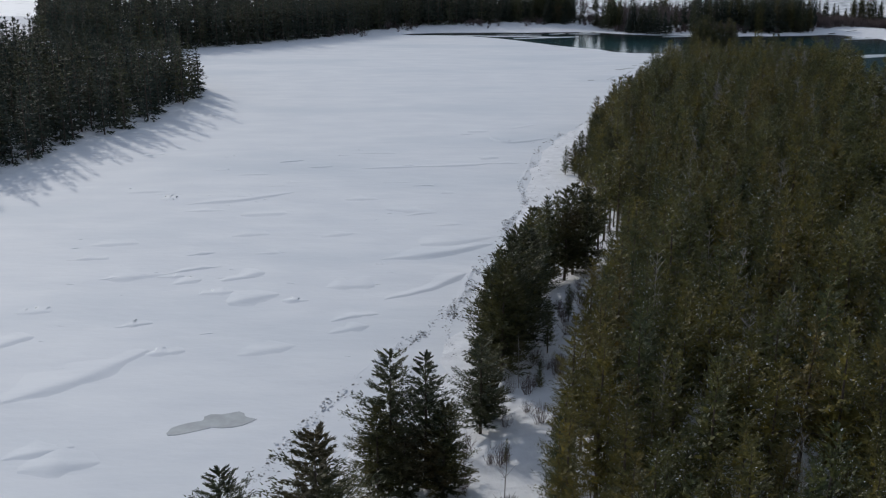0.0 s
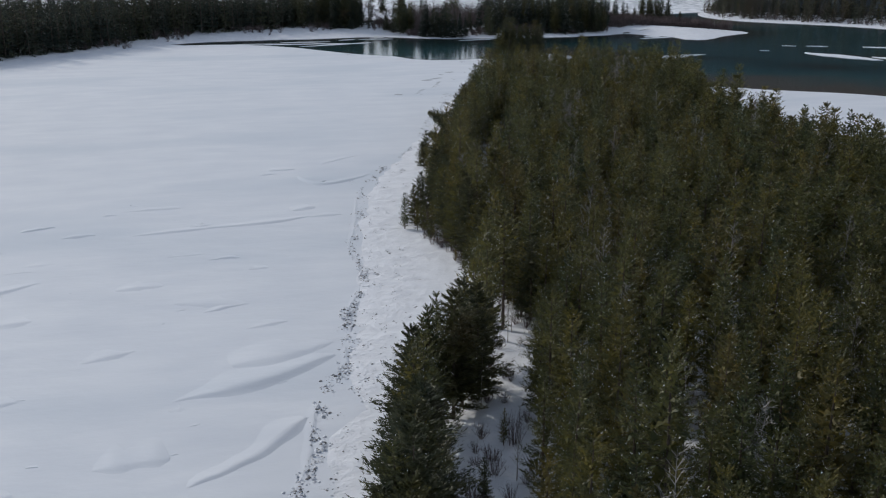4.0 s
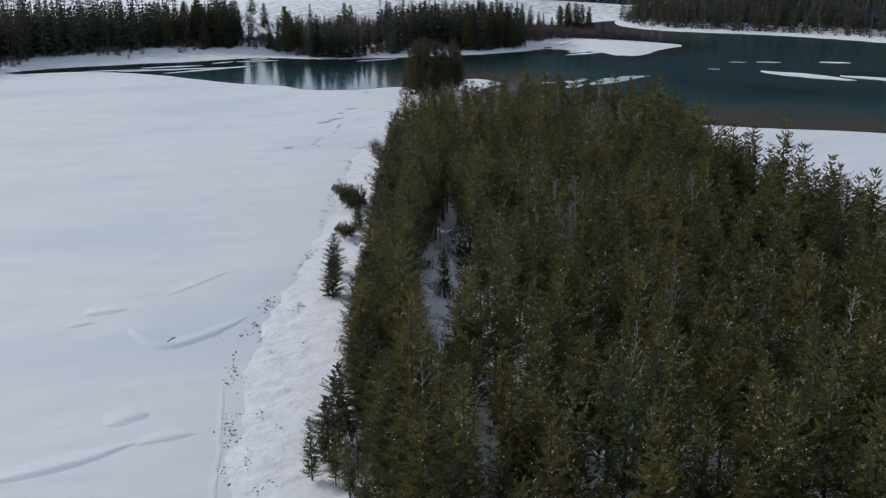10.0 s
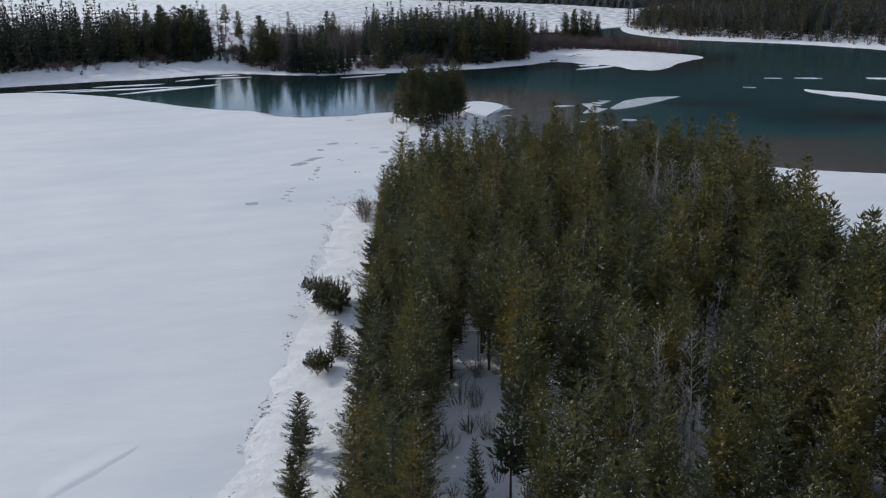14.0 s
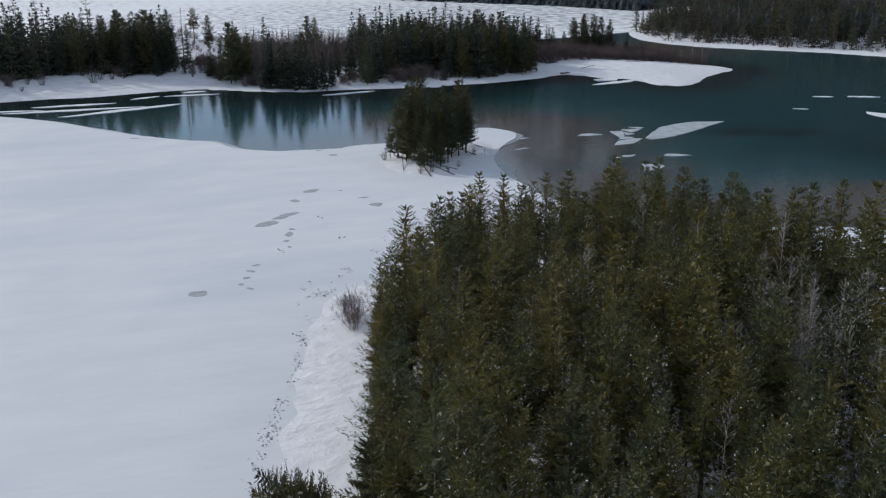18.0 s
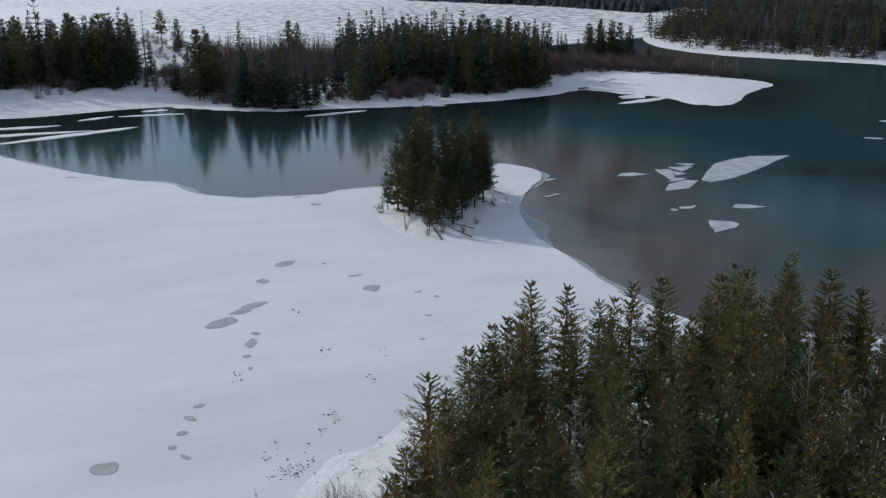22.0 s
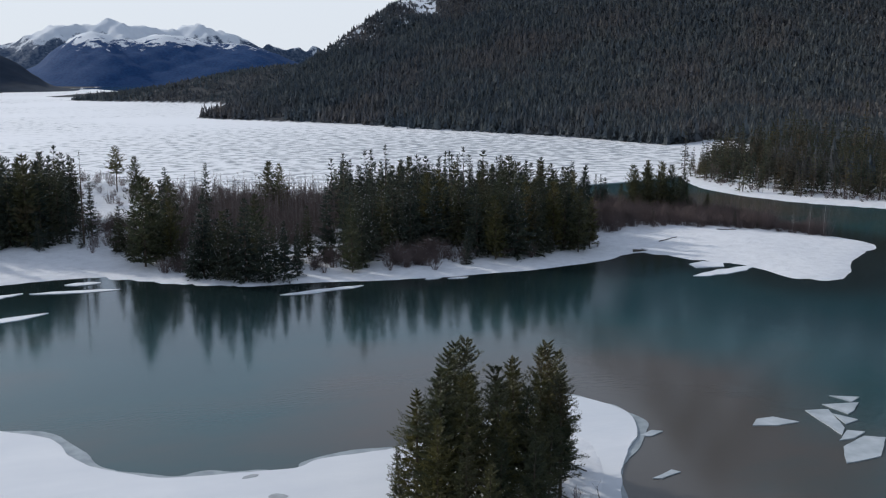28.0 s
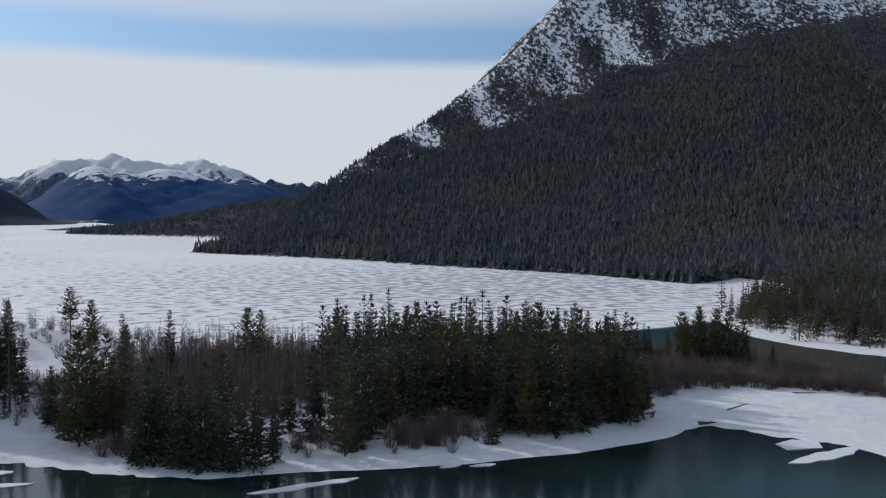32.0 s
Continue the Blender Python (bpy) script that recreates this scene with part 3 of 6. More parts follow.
wx, wy = spread(-4700, -60, 480, 7.0, 4700, 1.15, 400), spread(-900, 330, 800, 7.0, 4700, 1.15, 400)
water_me, WX, WY, _ = grid_mesh("water", wx, wy, lambda x, y: np.full(x.shape, -0.30), [WATER])
ICE_OUTLINE = np.vstack([ICE_LIP, [(-45, 640), (-60, 720), (-420, 720), (-420, -400), (330, -400), (330, 100), (292, 235), (255, 312)]])
sh = water_me.attributes.new("shallow", "FLOAT", "POINT")
off = -signed_distance(ICE_OUTLINE, WX, WY)
channel = 0.75 * np.exp(-((WX - 335) / 40) ** 2 - ((WY - 700) / 65) ** 2)
sh.data.foreach_set("value", np.clip(channel + np.interp(off, [0, 18, 45, 70], [0.85, 0.75, 0.45, 0.05]) * np.clip((WX - 70) / 60, 0.55, 1), 0, 1).astype(np.float32))
weed_and_reflection = water_me.attributes.new("weed_and_reflection", "FLOAT", "POINT")
beds = sum(np.exp(-(((WX - a) * math.cos(q) + (WY - b) * math.sin(q)) / ln) ** 2 - (((WY - b) * math.cos(q) - (WX - a) * math.sin(q)) / wd) ** 2) for a, b, ln, wd, q in ((253, 442, 24, 12, -0.5), (228, 482, 20, 7, -0.5), (300, 470, 26, 12, -0.4)))
# dark reflection of the bank's trees, painted into the water colour
bank_reflection = 0.85 * np.interp(-signed_distance(FAR_BANK, WX, WY) * np.interp(WX, [180, 225], [0.4, 1.0]), [-5, 0, 10, 26], [0, 1, 0.8, 0]) * (WX > -40)
weed_and_reflection.data.foreach_set("value", np.clip(np.maximum(beds * (0.8 + 0.6 * wobble(WX, WY, 22, 5)), bank_reflection), 0, 1).astype(np.float32))
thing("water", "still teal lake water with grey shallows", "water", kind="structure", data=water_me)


def sheet(name, outline, top, thick, mats, step=0, height=None):
    """A flat slab with a crisp outline; step > 0 adds inner points that follow height()."""
    from mathutils.geometry import delaunay_2d_cdt
    pts = [Vector(p) for p in outline]
    n = len(pts)
    if step:
        lo, hi = outline.min(0), outline.max(0)
        X, Y = np.meshgrid(np.arange(lo[0], hi[0], step), np.arange(lo[1], hi[1], step))
        rng = np.random.default_rng(5)
        X, Y = X.ravel() + rng.uniform(-0.3, 0.3, X.size) * step, Y.ravel() + rng.uniform(-0.3, 0.3, X.size) * step
        keep = signed_distance(outline, X, Y) > step * 0.6
        pts += [Vector((a, b)) for a, b in zip(X[keep], Y[keep])]
    vs, _, fs, _, _, _ = delaunay_2d_cdt(pts, [], [list(range(n))], 1, 0.001)
    me = bpy.data.meshes.new(name)
    bm = bmesh.new()
    xy = np.array([(v.x, v.y) for v in vs])
    z = np.full(len(xy), float(top)) if height is None else height(xy[:, 0], xy[:, 1]) + top
    vv = [bm.verts.new((a, b, c)) for (a, b), c in zip(xy, z)]
    for f in fs:
        fc = bm.faces.new([vv[i] for i in f])
        fc.smooth = step > 0
    rim = [e for e in bm.edges if e.is_boundary]
    for e in rim:
        e.smooth = False
    made = bmesh.ops.extrude_edge_only(bm, edges=rim)["geom"]
    for v in made:
        if isinstance(v, bmesh.types.BMVert):
            v.co.z -= thick
        elif isinstance(v, bmesh.types.BMFace):
            v.smooth = False
    bmesh.ops.recalc_face_normals(bm, faces=bm.faces)
    bm.to_mesh(me)
    bm.free()
    for m in mats:
        me.materials.append(m)
    return me


def ragged(line, amount, seed, closed=False):
    """A finer copy of a line with small irregular notches."""
    rng = np.random.default_rng(seed)
    fine = []
    q = np.vstack([line, line[:1]]) if closed else line
    for a, b in zip(q[:-1], q[1:]):
        k = max(1, int(np.hypot(*(b - a)) / 0.9))
        for i in range(k):
            fine.append(a + (b - a) * i / k)
    fine = np.array(fine if closed else fine + [line[-1]])
    r = rng.normal(0, 1, (len(fine), 2))
    r = 0.5 * r + 0.25 * np.roll(r, 1, 0) + 0.25 * np.roll(r, -1, 0)
    return fine + r * amount


lip = ragged(ICE_LIP, 0.16, 3)
ice_outline = np.vstack([lip, [(-45, 640), (-60, 720), (-420, 720), (-420, -400), (330, -400), (330, 100), (292, 235), (255, 312)]])


def ice_relief(x, y):
    return 0.16 * wobble(x * 0.6, y * 1.2, 26, 1) * np.clip(0.5 + wobble(x, y, 150, 7) + (250 - y) / 250, 0, 1)


thing("lake_ice", "snow-covered frozen lake with low wind drifts", "ice", kind="structure", data=sheet("lake_ice", ice_outline, 0.0, 0.5, [SNOW], 6.0, ice_relief))
far_outline = np.array([(-4000, 770), (-100, 790), (160, 790), (250, 786), (305, 776), (332, 780), (368, 792), (480, 900), (520, 1100), (420, 1300), (330, 1480), (420, 1700), (420, 1950), (260, 2150), (300, 2400), (200, 3000), (-300, 2800), (-4000, 2200)], float)
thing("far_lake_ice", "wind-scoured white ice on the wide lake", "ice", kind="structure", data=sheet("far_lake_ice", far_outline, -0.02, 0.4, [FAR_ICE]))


# ---- distant ranges ----
def range_mesh(name, crest, depth, mat, rough, seed):
    """A mountain range: a crest line of (x, y, z) with spurs that fall to both sides."""
    c = spline(crest, 14)
    rows, m = [], 30
    for j in range(m):
        f = j / (m - 1) * 2 - 1
        fall = 1 - abs(f) ** 1.1
        x, y = c[:, 0] + 0 * f, c[:, 1] + f * depth
        spur = rough * (wobble(x, y * 0.35, 260, seed) + 0.5 * wobble(x, y, 110, seed + 1) + 0.25 * wobble(x, y, 50, seed + 2)) * (1 - fall * 0.8) * fall
        rows.append(np.stack([x, y, c[:, 2] * (fall + spur) - 3], -1))
    v = np.array(rows)
    nx = len(c)
    i = np.arange(nx * m).reshape(m, nx)
    f = np.stack([i[:-1, :-1], i[:-1, 1:], i[1:, 1:], i[1:, :-1]], -1).reshape(-1, 4)
    return mesh_from(name, v.reshape(-1, 3), f, [mat], smooth=True)


thing("backdrop_snowy_range", "distant snow-capped mountain range", "mountain", kind="structure", data=range_mesh("snowy_range", [(-700, 4560, 60), (-400, 4580, 170), (-82, 4580, 147), (39, 4580, 182), (170, 4580, 222), (280, 4580, 243), (360, 4580, 226), (441, 4580, 214), (507, 4580, 231), (570, 4580, 222), (640, 4570, 224), (770, 4560, 200), (888, 4560, 167), (980, 4550, 120), (1120, 4560, 60)], 330, RANGE_BACK_HAZED, 0.5, 2))
thing("backdrop_blue_mountain", "dark forested mountain tinted with haze blue, snow-streaked on top", "mountain", kind="structure", data=range_mesh("blue_mountain", [(-160, 3760, 4), (-60, 3750, 30), (50, 3740, 60), (110, 3737, 104), (180, 3737, 146), (249, 3734, 168), (300, 3730, 162), (385, 3725, 157), (524, 3710, 148), (610, 3700, 143), (700, 3682, 130), (790, 3665, 104), (852, 3650, 82), (960, 3640, 50), (1150, 3640, 20)], 420, RANGE_FRONT_HAZED, 0.35, 6))
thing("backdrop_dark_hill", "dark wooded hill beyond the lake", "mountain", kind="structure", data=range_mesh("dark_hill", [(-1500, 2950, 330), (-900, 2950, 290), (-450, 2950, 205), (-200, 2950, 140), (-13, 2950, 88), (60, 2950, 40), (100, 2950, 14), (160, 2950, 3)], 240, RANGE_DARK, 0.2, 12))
thing("backdrop_far_peaks", "small pale peaks in a mountain gap", "mountain", kind="structure", data=range_mesh("far_peaks", [(880, 4700, 60), (960, 4690, 130), (1017, 4690, 150), (1060, 4690, 138), (1115, 4690, 144), (1150, 4690, 132), (1200, 4690, 158), (1300, 4690, 60)], 80, RANGE_BACK_HAZED, 0.6, 9))


# ---- trees ----
def cone_tube(points, radii, sides=6):
    """Verts and triangles of a tapered tube along points."""
    vs, fs = [], []
    for p, r in zip(points, radii):
        for k in range(sides):
            a = 2 * math.pi * k / sides
            vs.append((p[0] + r * math.cos(a), p[1] + r * math.sin(a), p[2]))
    for i in range(len(points) - 1):
        for k in range(sides):
            a, b = i * sides + k, i * sides + (k + 1) % sides
            fs += [(a, b, b + sides), (a, b + sides, a + sides)]
    return np.array(vs, float), np.array(fs, int)


def limb_tube(a, b, ra, rb, sides=3):
    """A thin tapered limb from a to b."""
    a, b = np.asarray(a, float), np.asarray(b, float)
    d = (b - a) / (np.linalg.norm(b - a) + 1e-9)
    s = np.cross(d, (0.3, 0.2, 0.93))
    s /= np.linalg.norm(s) + 1e-9
    t = np.cross(d, s)
    vs = [p + r * (math.cos(2 * math.pi * k / sides) * s + math.sin(2 * math.pi * k / sides) * t) for p, r in ((a, ra), (b, rb)) for k in range(sides)]
    fs = []
    for k in range(sides):
        m = (k + 1) % sides
        fs += [(k, m, m + sides), (k, m + sides, k + sides)]
    return np.array(vs), np.array(fs)


def join(pieces):
    vs, fs, n = [], [], 0
    for v, f in pieces:
        vs.append(v)
        fs.append(f + n)
        n += len(v)
    return np.vstack(vs), np.vstack(fs)


def sprays(rng, base, way, size, per, flat=0.42):
    """Small needle sprays: per slim triangles round each base point, leaning along way."""
    n = len(base)
    b, w, s = np.repeat(base, per, 0), np.repeat(way, per, 0), np.repeat(size, per)[:, None]
    turn = rng.normal(0, 0.5, (n * per, 3))
    d = w + turn
    d /= np.linalg.norm(d, axis=1)[:, None]
    side = np.cross(d, rng.normal(0, 1, (n * per, 3)))
    side /= np.linalg.norm(side, axis=1)[:, None] + 1e-9
    ln = s * rng.uniform(0.7, 1.25, (n * per, 1))
    root = b + rng.normal(0, 0.36, (n * per, 3)) * s
    v = np.stack([root - side * ln * flat * 0.5, root + side * ln * flat * 0.5, root + d * ln], 1)
    return v.reshape(-1, 3), np.arange(n * per * 3).reshape(-1, 3)


def conifer(seed, height=18.0, radius=2.1, start=0.25, whorls=17, arms=6, per=24, style="pine", frost=0.05, size=0.55, flat=0.34, core=0.38, wild=0.4):
    """Trunk and crown of one conifer: whorls of boughs, each a feather of slim needle sprays; frost: share of snowy sprays."""
    rng = np.random.default_rng(seed)
    pine = style == "pine"
    lean = rng.normal(0, 0.012, 2) * height
    mid = lambda f: np.stack([lean[0] * f * f, lean[1] * f * f, height * f], -1)
    limbs = [cone_tube([mid(np.float64(f)) for f in (0, 0.3, 0.65, 0.97)], [0.013 * height, 0.010 * height, 0.006 * height, 0.01], 6)]
    # the boughs: foot on the trunk, way, length, rise and upward curl
    F, A, R = [], [], []
    for i in range(whorls):
        f = min(max(start + (0.985 - start) * ((i + rng.uniform(-0.35, 0.35)) / (whorls - 1)) ** 0.85, 0.03), 0.975) if i else start
        g = max((f - start) / (1 - start), 0.0)
        shape = 0.06 + (0.76 + 0.24 * min(1.0, 4.0 * g)) * (1 - g ** 1.4) ** 0.70 if pine else 0.10 + 0.90 * (1 - g) ** 0.82
        na = max(4, int(round(arms * (0.6 + 0.4 * (1 - g)))))
        turn = rng.uniform(0, 6.28)
        swing = rng.uniform(1 - wild, 1 + 0.5 * wild)
        for k in range(na):
            if rng.random() > 0.08:
                F.append(f)
                A.append(turn + 6.283 * k / na + rng.normal(0, 0.25))
                R.append(radius * shape * swing * rng.uniform(0.76, 1.10))
    F, A, R = np.array(F), np.array(A), np.array(R)
    R *= (1.32 if pine else 1.20) * (1 + (0.14 if pine else 0.06) * np.sin(2 * A + 9 * F + seed) + (0.10 if pine else 0.0) * np.sin(3 * A - 14 * F + 2 * seed))
    G = np.clip((F - start) / (1 - start), 0, 1)
    out = np.stack([np.cos(A), np.sin(A), 0 * A], -1)
    side = np.stack([-np.sin(A), np.cos(A), 0 * A], -1)
    up = np.array([0.0, 0.0, 1.0])
    rise = ((-0.02 + 0.50 * G + 2.6 * np.clip(G - 0.86, 0, 1)) if pine else (-0.38 + 0.75 * G + 0.8 * np.clip(G - 0.8, 0, 1) * 5)) + rng.normal(0, 0.10, len(F))
    curl = 0.20 if pine else 0.12
    foot = mid(F)
    for i in np.flatnonzero((G < 0.4) & (rng.random(len(F)) < (0.4 if per > 10 else 0.0))):
        limbs.append(limb_tube(foot[i], foot[i] + (out[i] + rise[i] * up) * R[i] * 0.8, 0.05, 0.015))
    # the sprays along every bough, more of them towards its end
    n = len(F)
    q = (0.22 + 0.80 * ((np.arange(per)[None] + rng.random((n, per))) / per) ** 0.9)[..., None]
    base = foot[:, None] + out[:, None] * R[:, None, None] * q + up * (rise[:, None, None] * q + curl * q * q) * R[:, None, None]
    base += rng.normal(0, 0.055, base.shape) * R[:, None, None]
    fan = rng.uniform(-1.25, 1.25, (n, per, 1)) * (1.15 - 0.5 * q)
    way = out[:, None] * np.cos(fan) + side[:, None] * np.sin(fan) + up * (rise[:, None, None] + 1.4 * curl * q + rng.normal(0.12 if pine else -0.05, 0.30, (n, per, 1)))
    way /= np.linalg.norm(way, axis=-1, keepdims=True)
    ln = size * (1.20 - 0.45 * q) * ((0.50 + 0.50 * (1 - G)) if pine else (0.30 + 0.70 * (1 - G)))[:, None, None] * rng.uniform(0.7, 1.3, (n, per, 1))
    base, way, ln = base.reshape(-1, 3), way.reshape(-1, 3), ln.reshape(-1, 1)
    tip = np.repeat(mid(np.float64(0.975))[None], 9, 0) + up * rng.uniform(-0.02, 0.012, (9, 1)) * height
    tipway = np.stack([rng.normal(0, 0.3 if pine else 0.1, 9), rng.normal(0, 0.3 if pine else 0.1, 9), np.ones(9)], -1)
    base, way, ln = np.vstack([base, tip]), np.vstack([way, tipway / np.linalg.norm(tipway, axis=1)[:, None]]), np.vstack([ln, np.full((9, 1), size * 0.6)])
    wide = np.cross(way, up + rng.normal(0, 0.7, way.shape))
    wide *= flat * 0.5 * ln / (np.linalg.norm(wide, axis=1)[:, None] + 1e-9)
    cv = np.stack([base - wide, base + wide, base + way * ln], 1).reshape(-1, 3)
    cf = np.arange(len(cv)).reshape(-1, 3)
    # the dense inside of the crown: larger boughs close to the trunk
    if core:
        n = 90 if per > 10 else 44
        g = rng.random(n)
        broad = radius * (min(1.0, 4 * core) * np.minimum(1, 0.4 + 3.0 * g)) * (1 - g) ** (0.7 if pine else 0.95)
        a, far = rng.uniform(0, 6.28, n), core * 1.2 * broad * np.sqrt(rng.random(n))
        inner = mid(start + 0.02 + (0.90 - start) * g) + np.stack([far * np.cos(a), far * np.sin(a), np.zeros(n)], -1)
        lie = np.stack([np.cos(a), np.sin(a), rng.normal(0.2, 0.5, n)], -1)
        iv, jf = sprays(rng, inner, lie / np.linalg.norm(lie, axis=1)[:, None], 0.25 + 0.36 * broad, 2, 0.7)
        cf = np.vstack([cf, jf + len(cv)])
        cv = np.vstack([cv, iv])
    mi = np.zeros(len(cf), int)
    if frost:
        pick = rng.random(len(base)) < 0.75 * frost * (0.3 + 0.7 * (base[:, 2] / height < 0.85))
        fb = base[pick] + way[pick] * ln[pick] * 0.5 + np.array([0, 0, 0.07])
        if len(fb):
            fv, ff = sprays(rng, fb, way[pick] * 0.5 + np.array([0, 0, 0.1]), np.full(len(fb), 0.12), 2, 0.7)
            mi = np.concatenate([mi, np.ones(len(ff), int)])
            cf = np.vstack([cf, ff + len(cv)])
            cv = np.vstack([cv, fv])
    return join(limbs), (cv, cf, mi)


def placed(x, y, s=1.0, turn=0.0, tall=1.0, lift=-0.15, tip=0.0):
    return Matrix.Translation((x, y, float(surface(x, y)) + lift)) @ Matrix.Rotation(turn, 4, "Z") @ Matrix.Rotation(tip, 4, "X") @ Matrix.Diagonal((s, s, s * tall, 1))


def tree_kinds(name, label, group, count, needles, **how):
    """A few different trees of one kind, each a trunk and a crown, ready to be copied."""
    kinds, arrays, heights = [], [], []
    for i in range(count):
        one = {k: (v[i % len(v)] if isinstance(v, (list, tuple)) else v) for k, v in how.items()}
        trunk, crown = conifer(100 + 17 * i + len(name), **one)
        kinds.append((mesh_from("trunk", *trunk, [BARK], smooth=True), mesh_from("crown", crown[0], crown[1], [needles, FROST], crown[2], tint=(i * 0.381) % 1)))
        arrays.append((trunk, crown))
        heights.append(one["height"])
    return dict(name=name, label=label, group=group, meshes=kinds, arrays=arrays, heights=heights)


def plant(kind, i, m, label="", category="tree", group=None):
    """One tree of a kind as a thing of its own."""
    root = thing(kind["name"], label or kind["label"], category, kind["group"] if group is None else group)
    root.matrix_world = m
    t, c = kind["meshes"][i % len(kind["meshes"])]
    part("trunk", t, root)
    part("crown", c, root)
    return root


def tall_tree(kind, x, y, h, turn=0.0, broad=1.0, label="", group=None):
    """A tree of a kind that is h metres tall."""
    i = int(abs(x * 3.7 + y * 1.9)) % len(kind["meshes"])
    s = h / kind["heights"][i] * broad
    return plant(kind, i, placed(x, y, s, turn, 1 / broad), label, group=group)


def wood(name, label, kind, spots, mats, seed=1, category="forest"):
    """Many trees of a kind as one mesh of kind stuff. spots: x, y, scale, tallness."""
    rng = np.random.default_rng(seed)
    vs, fs, ms, hues, n = [], [], [], [], 0
    xs, ys = np.array([s[0] for s in spots]), np.array([s[1] for s in spots])
    zs = surface(xs, ys) - 0.15
    for (x, y, s, tall), z in zip(spots, zs):
        (tv, tf), (cv, cf, mi) = kind["arrays"][rng.integers(len(kind["arrays"]))]
        a, hue = rng.uniform(0, 6.28), rng.random()
        R = np.array([[math.cos(a), -math.sin(a), 0], [math.sin(a), math.cos(a), 0], [0, 0, tall]]) * s
        for v, f, m in ((tv, tf, np.full(len(tf), 2)), (cv, cf, mi)):
            vs.append(v @ R.T + (x, y, z))
            fs.append(f + n)
            ms.append(m)
            hues.append(np.full(len(f), hue))
            n += len(v)
    return thing(name, label, category, kind="stuff", data=mesh_from(name, np.vstack(vs), np.vstack(fs), mats, np.concatenate(ms), tint=np.concatenate(hues)))


def scatter(poly, gap, seed, inset=0.0, jitter=0.42):
    """Spots on a jittered triangular grid inside an outline."""
    rng = np.random.default_rng(seed)
    lo, hi = poly.min(0), poly.max(0)
    ys = np.arange(lo[1], hi[1], gap * 0.87)
    out = []
    for j, y in enumerate(ys):
        xs = np.arange(lo[0], hi[0], gap) + (gap / 2 if j % 2 else 0)
        out.append(np.stack([xs, np.full(len(xs), y)], -1))
    p = np.vstack(out) + rng.uniform(-jitter, jitter, (sum(len(o) for o in out), 2)) * gap
    return p[signed_distance(poly, p[:, 0], p[:, 1]) > inset]


def off_line(p, line):
    """Distance of points from an open line."""
    best = np.full(len(p), 1e18)
    for a, b in zip(line[:-1], line[1:]):
        e = b - a
        u = np.clip(((p - a) @ e) / (e @ e), 0, 1)
        best = np.minimum(best, ((p - a - u[:, None] * e) ** 2).sum(1))
    return np.sqrt(best)


PINE = tree_kinds("pine_tree", "tall olive-green pine with a narrow feathery crown", "pines on the wooded peninsula", 8, NEEDLES, height=[17, 18.5, 16, 19, 17.5, 15, 18, 16.5], radius=[2.3, 2.6, 2.2, 2.7, 2.4, 2.3, 2.7, 2.1], start=[0.10, 0.16, 0.18, 0.12, 0.16, 0.08, 0.14, 0.14], whorls=28, arms=6, per=60, frost=[0.02, 0.005, 0.04, 0.01, 0.02, 0.0, 0.01, 0.05], size=0.42, flat=0.30, wild=0.28)
PINE_LEAN = tree_kinds("pine_tree", "olive-green pine", "", 7, NEEDLES, height=[17, 18.5, 16, 19, 17.5, 15, 16.5], radius=[2.4, 2.6, 2.2, 2.8, 2.5, 2.3, 2.0], start=[0.30, 0.34, 0.34, 0.32, 0.30, 0.26, 0.32], whorls=19, arms=6, per=27, frost=[0.05, 0.02, 0.11, 0.02, 0.06, 0.13, 0.03], size=0.56, flat=0.36, wild=0.28)
PINE_FAR = tree_kinds("pine_tree", "olive-green pine", "", 6, NEEDLES, height=[17, 18.5, 16, 19, 17.5, 16], radius=[2.4, 2.7, 2.3, 2.8, 2.5, 2.1], start=[0.36, 0.4, 0.4, 0.38, 0.36, 0.36], whorls=15, arms=6, per=19, frost=[0.04, 0.02, 0.08, 0.02, 0.05, 0.03], size=0.75, flat=0.4, wild=0.28)
DARK_PINE = tree_kinds("shore_pine", "dark green pine with upswept boughs at the shore", "pines along the shore", 5, DARK_NEEDLES, height=[16, 14, 17, 13, 16.5], radius=[2.9, 2.7, 2.9, 2.7, 2.6], start=[0.08, 0.12, 0.10, 0.06, 0.14], whorls=27, arms=6, per=84, frost=0.0, size=0.50, flat=0.34, core=0.34, wild=0.34)
ISLET_PINE = tree_kinds("islet_pine", "dark green pine crowded on the small islet", "pines on the islet", 5, DARK_NEEDLES, height=[16, 17, 15, 18, 16.5], radius=[2.4, 2.7, 2.2, 2.6, 2.3], start=[0.10, 0.16, 0.12, 0.2, 0.08], whorls=27, arms=6, per=72, frost=0.004, size=0.48, flat=0.34, core=0.34, wild=0.28)
SPRUCES = tree_kinds("spruce_tree", "dark broad-based spruce on the far bank", "conifers on the far bank", 6, SPRUCE, height=[17, 19, 15, 20, 16, 13], radius=[3.0, 3.2, 2.8, 3.2, 2.6, 2.8], start=[0.03, 0.04, 0.03, 0.05, 0.04, 0.02], whorls=24, arms=7, per=22, style="spruce", frost=[0.02, 0.03, 0.07, 0.02, 0.04, 0.12], size=0.85, flat=0.42)
BANK_PINE = tree_kinds("bank_pine", "olive-green full-crowned pine on the far bank", "conifers on the far bank", 4, DARK_NEEDLES, height=[16, 14, 17, 15], radius=[2.9, 2.7, 3.0, 2.5], start=[0.05, 0.08, 0.06, 0.08], whorls=24, arms=7, per=22, frost=0.0, size=0.8, flat=0.42, wild=0.28)
